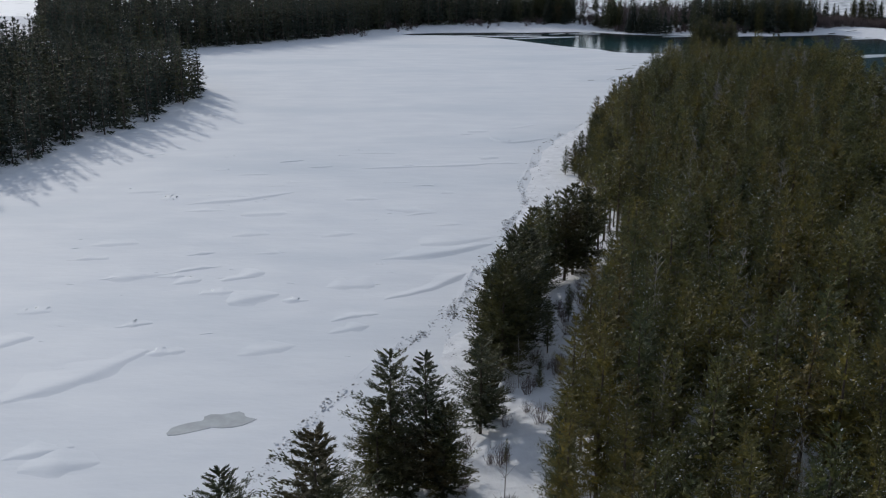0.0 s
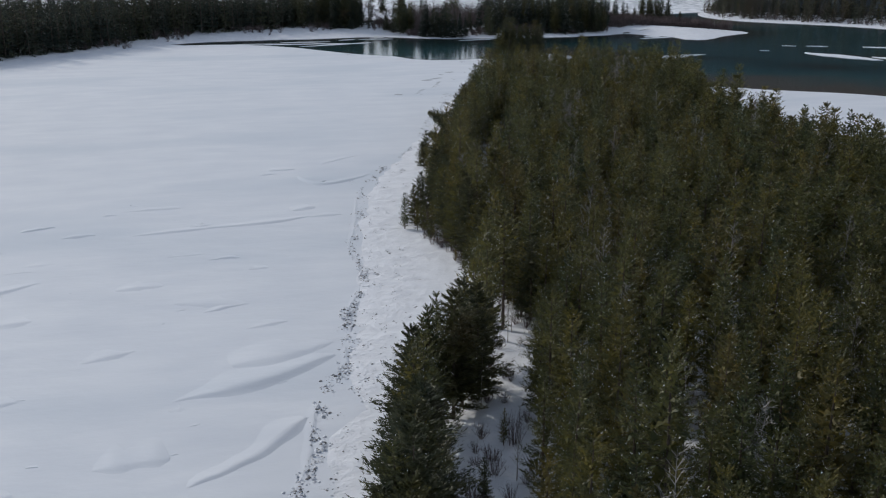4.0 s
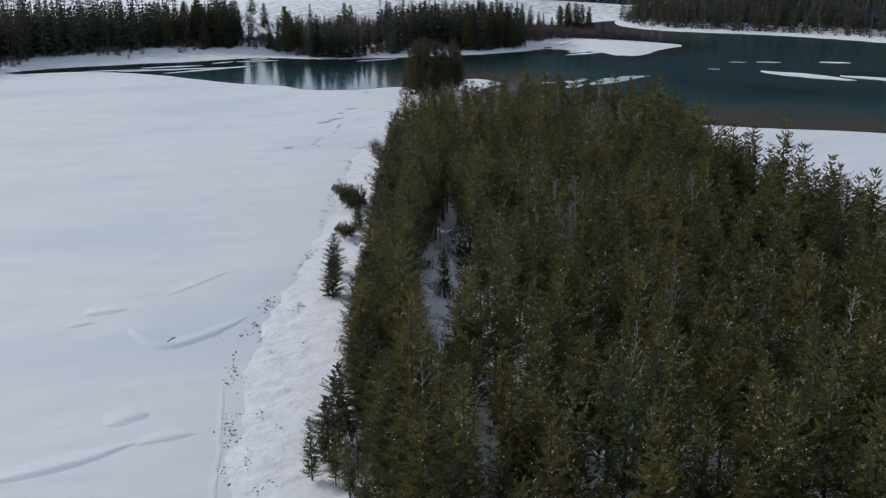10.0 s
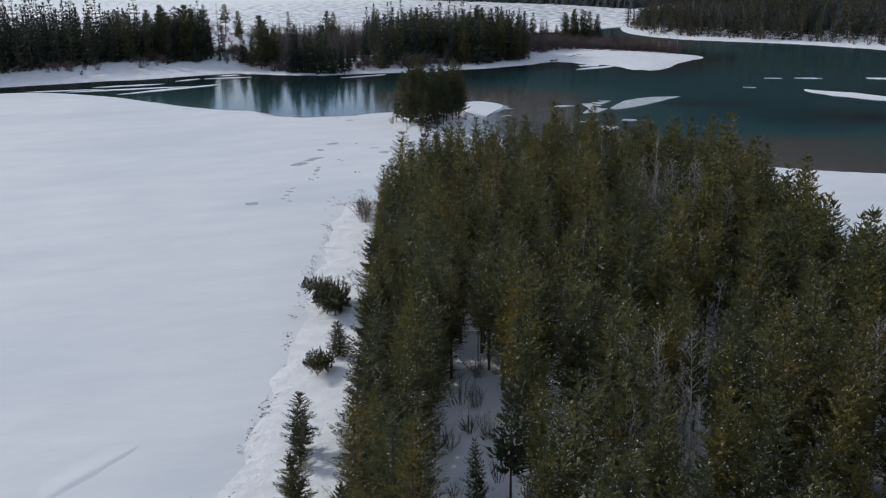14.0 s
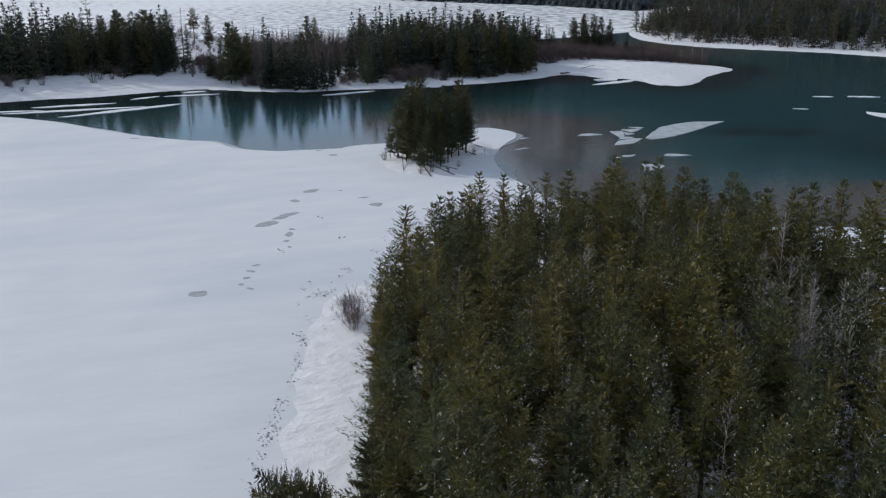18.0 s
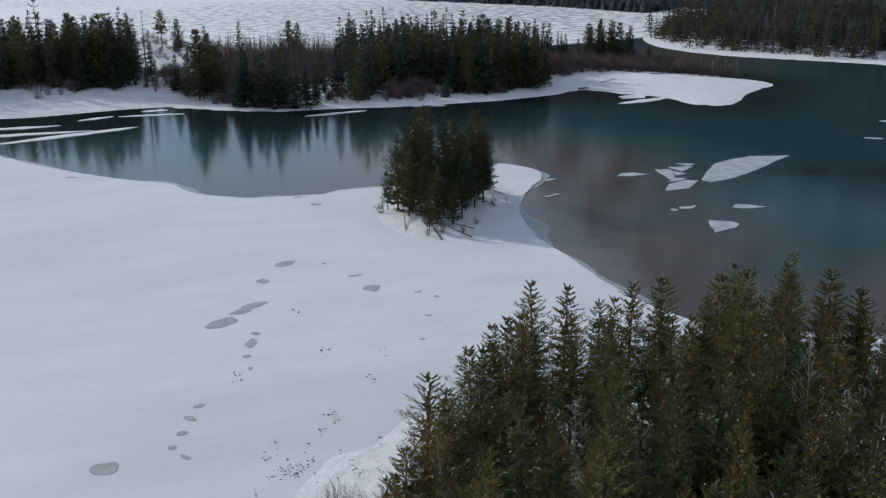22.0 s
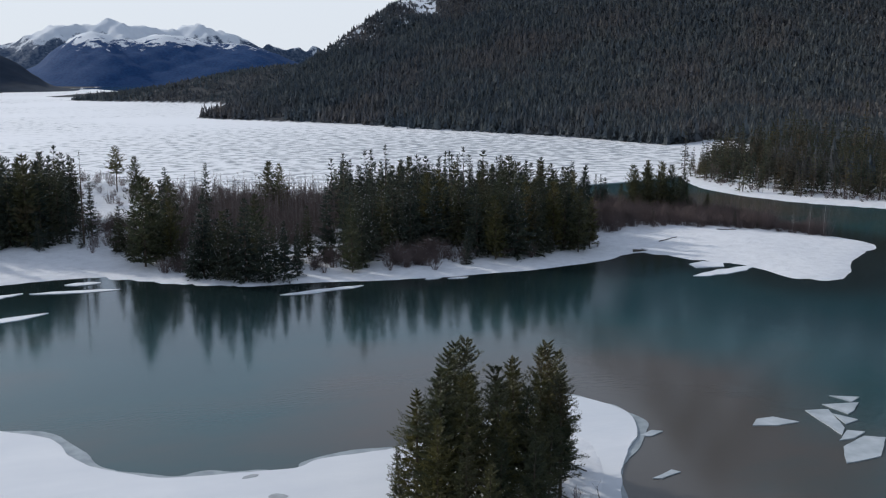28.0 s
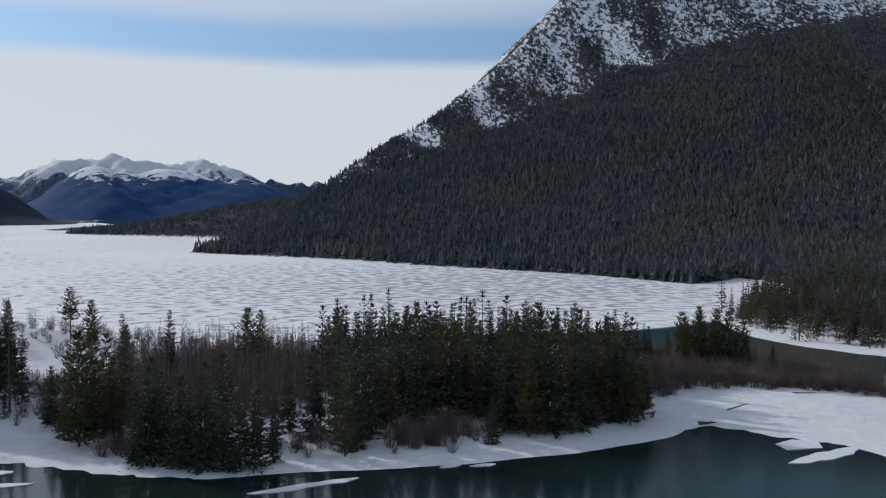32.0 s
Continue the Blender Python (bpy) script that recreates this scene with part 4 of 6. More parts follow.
THIN_SPRUCE = tree_kinds("spruce_tree", "tall thin half-bare spruce with gaps in its crown", "conifers on the far bank", 1, SPRUCE, height=24.0, radius=1.7, start=0.2, whorls=17, arms=4, per=7, style="spruce", frost=0.0, size=0.8, core=0.0)
KNOLL_PINE = tree_kinds("bank_pine", "tall dark pine with a bare lower trunk", "conifers on the far bank", 2, DARK_NEEDLES, height=[16, 16.5], radius=[2.3, 2.6], start=[0.45, 0.40], whorls=13, arms=7, per=18, frost=0.0, size=0.9, flat=0.45, core=0.5)
SPRUCE_LEAN = tree_kinds("spruce_tree", "dark spruce", "", 5, SPRUCE, height=[17, 19, 15, 20, 16], radius=[2.9, 3.1, 2.7, 3.2, 2.5], start=[0.06, 0.08, 0.05, 0.1, 0.06], whorls=13, arms=6, per=5, style="spruce", frost=0.0, size=1.6, flat=0.45)

# the peninsula: a dense pine wood with two narrow snowy glades behind its western edge
GLADES = [spline([(4, 84), (9, 103), (14, 122), (19, 136), (24, 150), (30, 165), (34, 176)], 4), spline([(46, 240), (50.5, 252), (54.3, 263), (57.3, 271), (60, 279), (63.5, 287), (67, 297)], 4)]
WOOD_EDGE = spline([(2, -20), (5, 40), (8, 66), (11, 84), (15, 104), (20, 126), (25, 143), (30, 158), (35, 171), (34.5, 184), (33, 198), (31.8, 212), (33, 230), (41, 258), (51, 286), (60, 313), (69.5, 343), (78, 370), (89, 384), (103, 395), (125, 393), (139, 384), (144, 362), (141, 338), (128, 300), (126, 240), (126, 180), (120, 100), (104, 0), (90, -20)], 4, True)
SHORE_ROW = spline([(5, 114), (7.5, 126), (13.5, 145), (21, 160), (28, 175), (32, 180), (31, 172), (25.5, 160), (18.5, 145), (12, 128), (8.5, 115)], 4, True)
spots = np.vstack([scatter(WOOD_EDGE, 4.3, 11, jitter=0.55), scatter(SHORE_ROW, 3.9, 12, jitter=0.4)])
clear = off_line(spots, GLADES[1]) - np.interp(spots[:, 1], [240, 262, 280, 297], [2.4, 5.0, 4.0, 2.6])
rng = np.random.default_rng(21)
SNAG_STANDS = (((117, 336), 8.0), ((72, 265), 4.0), ((110, 324), 5.0))
thin = sum(np.hypot(spots[:, 0] - c[0], spots[:, 1] - c[1]) < r for c, r in SNAG_STANDS) > 0
spots = spots[(clear > 0) & (spots[:, 1] > 42) & (spots[:, 1] < 389) & ~(thin & (rng.random(len(spots)) < 0.5))]
edge_d = np.maximum(signed_distance(WOOD_EDGE, spots[:, 0], spots[:, 1]), 0)
height_of = rng.uniform(0.68, 1.04, len(spots)) * (1 + 0.07 * wobble(spots[:, 0], spots[:, 1], 40, 3)) * np.where(edge_d < 3, 0.92, 1.0) * np.interp(spots[:, 1], [345, 372], [1.0, 0.90])
height_of *= 1 + 0.10 * np.clip((spots[:, 0] - 95) / 15, 0, 1) * np.clip((spots[:, 1] - 290) / 30, 0, 1)
flight = np.interp(spots[:, 1], [40, 90, 196, 319, 400], [2, 1, 27, 62, 88])
# the trees of the western margin and the northern tip are single things, the rest of the wood is one
west = ((edge_d < 9) & (spots[:, 0] < 40 + 0.17 * spots[:, 1])) | (spots[:, 1] > 355)
order = np.argsort(~west, kind="stable")
single = order[: min(275, int(west.sum()))]
rest = np.setdiff1d(np.arange(len(spots)), single)
for j, i in enumerate(single):
    by_shore = signed_distance(SHORE_ROW, spots[i, :1], spots[i, 1:])[0] > -0.5
    m = placed(spots[i, 0], spots[i, 1], height_of[i] * rng.uniform(0.95, 1.05) * (0.84 if by_shore else 1.0), rng.uniform(0, 6.28), rng.uniform(0.92, 1.08) * (1.12 if by_shore else 1.0))
    plant(DARK_PINE if by_shore else PINE, int(rng.integers(8)), m)
by_path = np.array([i for i in rest if spots[i, 0] < flight[i] + 48])
wood("pine_forest", "dense olive-green pine wood with flecks of snow", PINE_LEAN, [(spots[i, 0], spots[i, 1], height_of[i], rng.uniform(0.9, 1.1)) for i in by_path], [NEEDLES, FROST, BARK], 4)
wood("pine_forest", "eastern side of the olive-green pine wood", PINE_FAR, [(spots[i, 0], spots[i, 1], height_of[i], rng.uniform(0.9, 1.1)) for i in np.setdiff1d(rest, by_path)], [NEEDLES, FROST, BARK], 14)

# the tall pines at the northern tip: place and height in metres
for x, y, h in ((82.3, 372, 17.6), (79.5, 370, 13), (85.5, 376, 13.5), (87, 379.5, 12.5), (90.2, 381.6, 15.2), (93.5, 384, 14), (91, 377, 12), (97, 389, 14.5), (102, 393, 15.6), (99, 387, 13), (105, 391.5, 15.4), (108.5, 390, 13.5), (111.5, 389, 15.6), (116, 390, 15.4), (113.5, 386, 13), (121.5, 388, 15.8), (118.5, 386, 14), (125.5, 389.5, 14.5), (128, 386, 13.5), (131, 387.5, 16.2), (134.5, 385, 16), (137, 383, 14.5), (139.5, 379.5, 16), (140.5, 372, 15), (95, 381, 12.5), (103, 386, 13.5), (107, 386, 12), (123, 384, 13)):
    tall_tree(PINE, x, y, h * (1.0 if x < 100 else 1.05), rng.uniform(0, 6.28), 1.22, "tall pine at the tip of the peninsula")

# single dark pines on the shore
for x, y, h in ((-16.8, 64.5, 15), (-10.4, 69.5, 14.8), (-5.4, 85.5, 14.8), (-6.6, 84, 10), (-2.0, 85.5, 14.4), (-4, 83, 9), (-0.4, 84.2, 9.5), (3.6, 97, 11.2), (4.6, 101, 9.5), (6.6, 111.5, 15), (8.0, 116, 17), (9.0, 121, 16.5), (6.8, 118, 14.5), (5.6, 114.5, 13), (10.5, 126, 15), (11, 132, 13.5), (11.8, 139.5, 13.2), (13.2, 143.5, 13.6), (15.2, 147, 13.6), (18.6, 149, 15), (20.2, 151.5, 15.2), (22.5, 153, 13.5), (29.9, 229, 7.5), (31.8, 232.5, 9), (44.8, 290.2, 6.6), (43.9, 287, 4.5), (41.7, 278.3, 5.9), (54.8, 313.4, 4.9)):
    tall_tree(DARK_PINE, x, y, h, rng.uniform(0, 6.28), (1.35 if y < 100 else 1.15) if h > 8.5 else 1.4)
# the wood's western margin: full crowns down to the snow
MARGIN_ROW = spline([(34.2, 172), (33.8, 185), (33.6, 198), (33.2, 210), (33.4, 222), (35.4, 236), (38.6, 247), (42, 259), (46.6, 273), (51.6, 287), (56, 300), (60.6, 314), (65.6, 330), (70.4, 345), (75, 359)], 5)
for k, (x, y) in enumerate(MARGIN_ROW):
    tall_tree(DARK_PINE if k % 3 == 0 else PINE, x + rng.uniform(-0.5, 1.2), y + rng.uniform(-0.9, 0.9), rng.uniform(8.5, 14.5), rng.uniform(0, 6.28), rng.uniform(1.0, 1.2), "full-crowned pine at the wood's snowy margin", "pines on the wooded peninsula")
tall_tree(KNOLL_PINE, 59.1, 267.6, 13.4, 0.3, 0.85, "slender pine with a bare trunk beside the snowy glade", "pines on the wooded peninsula")

# the islet: a taller western and eastern group with a dip between; place and height in metres
for x, y, h in ((121.5, 485, 19.6), (124, 488.5, 19.2), (120, 482.5, 18.4), (122.6, 480.5, 17.6), (118.4, 485.5, 15.5), (118.6, 479.5, 14), (126, 490.5, 19.2), (120.4, 476, 12), (121.6, 472.5, 11), (124.6, 476.5, 11.5), (124.4, 471.2, 9), (127.6, 474.5, 12.5), (127.4, 482.5, 15.8), (129, 487, 16.2), (126.4, 479, 13.5), (130.5, 479.5, 13.5), (131.6, 487.5, 16.6), (131, 483.5, 14.5), (134.8, 487, 18), (137.4, 489.4, 17.8), (136.2, 484, 15.5), (139.4, 491.5, 16), (133.4, 491, 14.5), (140.8, 494, 13), (128, 492.5, 14), (116.9, 487.4, 8), (133, 481, 12), (119.4, 470.4, 7)):
    tall_tree(ISLET_PINE, x, y, h, rng.uniform(0, 6.28), 1.08)

# the far bank: spruces in front, bare brush between, a clump near the spit
BANK_WOOD = spline([(-190, 500), (-128, 536), (-104, 558), (-66, 606), (-38, 650), (10, 676), (62, 684), (92, 670), (110, 640), (134, 627), (160, 629), (197, 629), (218, 633), (232, 645), (236, 668), (222, 700), (170, 718), (120, 720), (60, 735), (-40, 740), (-260, 700)], 4, True)
bank = scatter(BANK_WOOD, 5.4, 31, jitter=0.5)
bd = signed_distance(BANK_WOOD, bank[:, 0], bank[:, 1])
glade = 1.6 * np.exp(-((bank[:, 0] - 138) ** 2 / 26 ** 2 + (bank[:, 1] - 690) ** 2 / 27 ** 2)) + 0.7 * np.exp(-((bank[:, 0] - 88) ** 2 / 9 ** 2 + (bank[:, 1] - 706) ** 2 / 30 ** 2))
aspens = (bank[:, 0] > 114 + 0.08 * (bank[:, 1] - 660)) & (bank[:, 0] < 156 + 0.26 * (bank[:, 1] - 660)) & (bank[:, 1] > 652)
slope = (bank[:, 0] > 97) & (bank[:, 0] < 102) & (bank[:, 1] > 650)
keep = ~aspens & ~slope & (rng.random(len(bank)) > 1.0 * glade) & ((bank[:, 0] > 40) | (bd < 36))
bank, bd = bank[keep], bd[keep]
# single trees near the water first: place, height and kind
FRONT = ((103.1, 648.5, 23.5, "p"), (100.4, 656, 11.5, "s"), (113.3, 631.5, 14, "s"), (115.6, 632, 20.5, "s"), (119, 630, 15, "s"), (120.8, 626.4, 17.6, "s"), (124.6, 624, 20.5, "s"), (122.6, 629, 14, "s"), (128.5, 621, 13, "s"), (131, 624.5, 14.5, "s"), (133.5, 621.2, 13.4, "s"), (137.4, 624.4, 10.6, "s"), (127, 627.5, 12, "p"), (151.7, 624, 17.4, "p"), (148.6, 637, 19.4, "s"), (157, 632, 23, "s"), (155.5, 628, 14, "s"), (161, 636, 21, "s"), (164.6, 639, 20, "s"), (182.8, 622.4, 10.4, "s"), (192.4, 625, 17.4, "p"), (189, 630, 20, "s"), (195.5, 629, 21, "p"), (199.2, 625.6, 22.4, "s"), (203, 629, 20, "p"), (205.5, 627.4, 20.4, "s"), (210.7, 628.4, 7.4, "s"), (209, 632, 20.5, "s"), (213, 631, 19.5, "p"), (217, 631.6, 20.6, "s"), (219.3, 627.5, 18, "p"), (222, 632, 17.5, "s"), (226.1, 633, 14.5, "p"), (221, 638, 20, "s"), (170, 646, 21.4, "s"), (173.5, 641, 19.4, "s"), (177, 648, 21.6, "s"), (181, 642, 20, "s"), (184.5, 647, 21, "p"), (188, 641, 19, "s"), (70, 683, 25, "s"), (74.4, 681.3, 25.6, "p"), (78, 681, 24, "s"), (81, 684, 22, "s"), (84.8, 683, 18, "s"), (77.3, 675.5, 9.4, "s"), (88.3, 676, 7.2, "s"), (66, 679, 20, "s"), (106.4, 664, 20.5, "p"), (109.4, 668, 19, "s"), (112.6, 662, 17, "p"), (108, 656, 15.5, "s"), (126.5, 698, 19, "s"), (147, 702, 18.5, "p"), (150.6, 704, 17.6, "p"), (131.5, 646, 17, "p"), (110.6, 645, 8, "s"), (117.4, 640, 17, "s"), (121.5, 637, 15, "p"), (125.4, 634.5, 16, "s"), (129, 632, 13, "s"), (133, 630.5, 12, "s"), (136.4, 634, 12, "s"), (119, 646, 14.5, "s"), (140.5, 636, 11, "s"), (106, 651, 17, "p"), (101.5, 662, 18, "s"), (98, 668, 13, "s"), (154, 640, 18, "s"), (158.5, 643, 19.5, "s"), (144.5, 642, 14, "s"))
for x, y, h, k in FRONT:
    tall_tree(BANK_PINE if k == "p" else SPRUCES, x, y, h, rng.uniform(0, 6.28), 1.0 if h > 15 else 1.08, "olive-green pine close to the far bank's waterline" if k == "p" else "snow-flecked dark spruce close to the waterline")
taken = np.array([(x, y) for x, y, h, k in FRONT])
gap = np.min(np.hypot(bank[:, None, 0] - taken[None, :, 0], bank[:, None, 1] - taken[None, :, 1]), 1)
open_bank = ((bank[:, 0] > 92) & (bank[:, 0] < 166) & (bank[:, 1] < 652)) | ((bank[:, 0] > 160) & (bank[:, 0] < 190) & (bank[:, 1] < 640)) | ((bank[:, 0] > 92) & (bank[:, 0] < 116) & (bank[:, 1] > 668))
bank, bd = bank[(gap > 3.2) & ~open_bank], bd[(gap > 3.2) & ~open_bank]
front = np.argsort(np.where(bank[:, 0] > 40, bd, 1e3), kind="stable")[:170]
for i in front:
    top = float(np.interp(bank[i, 1], [625, 650, 690, 720], [20, 20.5, 18, 15.5])) * (1.36 if bank[i, 0] < 95 else 1.07)
    tall_tree(BANK_PINE if rng.random() < 0.3 else SPRUCES, *bank[i], top * rng.uniform(0.7, 1.04), rng.uniform(0, 6.28), rng.uniform(0.85, 1.0))
wood("bank_forest", "dark spruce wood on the snowy far bank", SPRUCE_LEAN, [(*bank[i], rng.uniform(0.75, 1.12) * float(np.interp(bank[i, 0], [20, 95, 190], [1.4, 1.25, 1.05])), 1.0) for i in np.setdiff1d(np.arange(len(bank)), front)], [SPRUCE, FROST, BARK], 5)
for x, y, h in ((250, 690, 15), (254, 686, 13), (257, 690, 16.5), (261, 686, 13.5), (265, 690, 12), (268, 684, 10.5), (272.5, 682, 16), (276, 680, 18.5), (280, 678, 19), (284, 677, 18), (287.5, 674, 17), (293, 668, 9), (246, 694, 13), (254, 695, 16), (263, 693, 13), (274, 686, 17), (279, 684, 19), (284, 682, 18), (289, 679, 14)):
    tall_tree(SPRUCES if x < 266 else BANK_PINE, x, y, h, rng.uniform(0, 6.28), 0.9, "dark conifer in the clump behind the spit", "conifers behind the spit")
for x, y, h in ((290, 649, 5.5), (284, 652, 4.0), (296, 645, 3.6), (262, 655, 5.0)):
    tall_tree(SPRUCES, x, y, h, rng.uniform(0, 6.28), 1.1, "small dark spruce in the willow brush of the spit", "conifers behind the spit")
plant(THIN_SPRUCE, 0, placed(89.2, 680.5, 1.1, 0.4))
tall_tree(KNOLL_PINE, 103.6, 760, 16.4, 0.4, 1.25, "tall dark pine with a bare lower trunk on a snowy knoll")
tall_tree(BANK_PINE, 109.4, 752, 14.5, 1.4, 1.0, "dark pine on a snowy knoll")

# the wooded point at the left
point = scatter(LEFT_POINT, 6.2, 41, 4.0)
point = point[(point[:, 0] > -205) & (point[:, 1] > 165)]
wood("point_forest", "dark spruce wood on a snowy point", SPRUCE_LEAN, [(*p, rng.uniform(0.92, 1.32), 1.0) for p in point], [SPRUCE, FROST, BARK], 6)


# ---- the mountain's conifers ----
def slope_forest():
    """Low-poly conifers over the mountain, thinning out towards the rock and snow of the ridge."""
    rng = np.random.default_rng(77)
    xs, ys = [], []
    for (x0, x1, y0, y1, n) in ((345, 1000, 560, 1000, 25000), (300, 1000, 900, 1600, 66000), (100, 560, 1400, 2200, 14000), (1000, 1500, 950, 1900, 26000), (240, 760, 1380, 1720, 10000), (700, 1150, 1550, 1950, 9000)):
        xs.append(rng.uniform(x0, x1, n))
        ys.append(rng.uniform(y0, y1, n))
    x, y = np.concatenate(xs), np.concatenate(ys)
    d = signed_distance(RIGHT_SHORE, x, y)
    z = surface(x, y)
    u = (x - 240) * 0.95 + (y - 1500) * 0.31
    v = (x - 240) * 0.31 - (y - 1500) * 0.95
    bare = np.clip(alpine(x, y) * (0.66 + 0.95 * chutes(x, y)), 0, 0.97)
    ok = (x < 110 + 1.10 * (y - 300)) & (d > np.where(y < 960, 42, 5)) & (rng.random(len(x)) > bare) & ((v > -60) | (z < 70))
    x, y, z = x[ok], y[ok], z[ok]
    n = len(x)
    h = 7.6 * np.exp(rng.normal(0, 0.24, n)) * np.clip(1.1 - z / 600, 0.5, 1) * np.where(d[ok] < 60, 1.25, 1.0) * np.interp(y, [1250, 1700], [1.0, 0.75])
    r = 0.9 + h * rng.uniform(0.15, 0.23, n)
    fans = 8
    vs = []
    for k in range(fans):
        f = 0.12 + 0.80 * k / (fans - 1)
        a = 2.4 * k + rng.uniform(0, 6.28, n)
        reach = r * (1.08 - f) * rng.uniform(0.7, 1.35, n)
        up = z + h * np.minimum(f + 0.26, 1.0)
        for da, drop in ((0.0, None), (-0.95, 0.0), (0.95, 0.06)):
            if drop is None:
                vs.append(np.stack([x, y, up], -1))
            else:
                vs.append(np.stack([x + reach * np.cos(a + da), y + reach * np.sin(a + da), z + h * (f - 0.10 + drop * rng.uniform(-1, 1, n))], -1))
    vs = np.stack(vs, 1).reshape(-1, 3)
    fs = [np.arange(len(vs)).reshape(-1, 3)]
    vs = [vs]
    # tint rises from blue-grey in the west to brownish in the east
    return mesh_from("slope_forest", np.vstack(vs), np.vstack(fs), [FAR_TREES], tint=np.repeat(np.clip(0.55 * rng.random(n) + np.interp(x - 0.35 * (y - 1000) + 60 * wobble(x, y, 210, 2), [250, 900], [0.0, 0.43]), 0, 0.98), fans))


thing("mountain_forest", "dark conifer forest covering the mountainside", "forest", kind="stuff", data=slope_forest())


# ---- bare shrubs and trees ----
def twig(a, b, r):
    """A fine twig: one slim pointed blade."""
    s = np.cross(b - a, (0.5, 0.6, 0.62))
    s *= r / (np.linalg.norm(s) + 1e-9)
    return np.array([a - s, a + s, b]), np.array([(0, 1, 2)])


def bare_bush(seed, height=3.0, spread_to=1.6, stems=26, forks=3, thick=0.025):
    """Many thin stems that fan out from the ground and fork."""
    rng = np.random.default_rng(seed)
    pieces = []
    for i in range(stems):
        a, lean = rng.uniform(0, 6.28), rng.uniform(0.1, 1.0)
        foot = np.array([math.cos(a), math.sin(a), 0]) * rng.uniform(0, 0.35) * spread_to
        tip = np.array([math.cos(a) * spread_to * lean, math.sin(a) * spread_to * lean, height * rng.uniform(0.65, 1.0) * (1.1 - 0.35 * lean)])
        pieces.append(limb_tube(foot, tip, thick, thick * 0.3))
        for k in range(forks):
            f = rng.uniform(0.35, 0.85)
            q = foot + (tip - foot) * f
            pieces.append(twig(q, q + rng.normal(0, 0.22, 3) * height * 0.6 + np.array([0, 0, height * 0.2]), thick))
    return join(pieces)


def bare_tree(seed, height=9.0, spread_to=1.5, limbs=22, thick=0.09):
    """A leafless tree: tapered trunk, upswept limbs and twigs."""
    rng = np.random.default_rng(seed)
    bend = rng.normal(0, 0.03, 2) * height
    mid = lambda f: np.array([bend[0] * f * f, bend[1] * f * f, height * f])
    trunk = cone_tube([mid(f) for f in (0, 0.35, 0.7, 1.0)], [thick, thick * 0.8, thick * 0.5, 0.012], 5)
    pieces = []
    for i in range(limbs):
        f = rng.uniform(0.3, 0.97)
        a = rng.uniform(0, 6.28)
        ln = spread_to * (1.15 - f) * rng.uniform(0.7, 1.3)
        q = mid(f)
        e = q + np.array([math.cos(a) * ln, math.sin(a) * ln, ln * rng.uniform(0.6, 1.4)])
        pieces.append(limb_tube(q, e, thick * 0.35, 0.012))
        for k in range(2):
            w = q + (e - q) * rng.uniform(0.4, 0.9)
            pieces.append(twig(w, w + rng.normal(0, 0.3, 3) * ln + np.array([0, 0, 0.35 * ln]), thick * 0.4))
    return trunk, join(pieces)


BUSHES = [bare_bush(300 + i, h, s, n) for i, (h, s, n) in enumerate(((3.0, 1.9, 34), (4.2, 2.2, 38), (2.2, 1.7, 30), (3.6, 2.4, 36)))]
BUSH_MESH = [mesh_from("stem_clump", v, f, [TWIG]) for v, f in BUSHES]
BIG_BUSH = mesh_from("stem_clump", *bare_bush(310, 3.6, 2.8, 64, 7, 0.014), [TWIG])
ASPENS = [bare_tree(400 + i, h, s) for i, (h, s) in enumerate(((9.0, 1.5), (11.0, 1.8), (7.5, 1.4), (10.0, 1.6)))]
SNAGS = [bare_tree(450 + i, h, 2.4, 46, 0.07) for i, h in enumerate((12.0, 14.5, 10.5, 13.0))]
SCRUB = [bare_bush(470 + i, h, 1.6, 13, 4, 0.03) for i, h in enumerate((2.2, 3.0, 1.7))]
ASPEN_MESH = [(mesh_from("trunk", *t, [PALE_BARK], smooth=True), mesh_from("branches", *b, [m])) for (t, b), m in zip(ASPENS, (TWIG, TWIG, PALE_BARK, TWIG))]


def bush(x, y, s, label="bare reddish-brown shrub in the snow", i=0, group="bare shrubs"):
    root = thing("shrub", label, "shrub", group)
    root.matrix_world = placed(x, y, s, i * 1.3, 1.0, -0.05)
    part("stem_clump", BUSH_MESH[i % 4], root)


def aspen(x, y, s, i=0, label="leafless pale-stemmed tree", group="leafless trees"):
    root = thing("bare_tree", label, "tree", group)
    root.matrix_world = placed(x, y, s, i * 2.1)
    t, b = ASPEN_MESH[i % 4]
    part("trunk", t, root)
    part("branches", b, root)


def thicket(name, label, arrays, spots, mats, seed, smin, smax, category="brush"):
    """Bare brush as one mesh of kind stuff."""
    rng = np.random.default_rng(seed)
    vs, fs, ms, n = [], [], [], 0
    p = np.array(spots)
    zs = surface(p[:, 0], p[:, 1]) - 0.1
    for (x, y), z in zip(p, zs):
        pick = arrays[rng.integers(len(arrays))]
        s, a = rng.uniform(smin, smax), rng.uniform(0, 6.28)
        R = np.array([[math.cos(a), -math.sin(a), 0], [math.sin(a), math.cos(a), 0], [0, 0, 1]]) * s
        for k, (v, f) in enumerate(pick):
            vs.append(v @ R.T + (x, y, z))
            fs.append(f + n)
            ms.append(np.full(len(f), k))
            n += len(v)
    return thing(name, label, category, kind="stuff", data=mesh_from(name, np.vstack(vs), np.vstack(fs), mats, np.concatenate(ms)))


rng = np.random.default_rng(55)
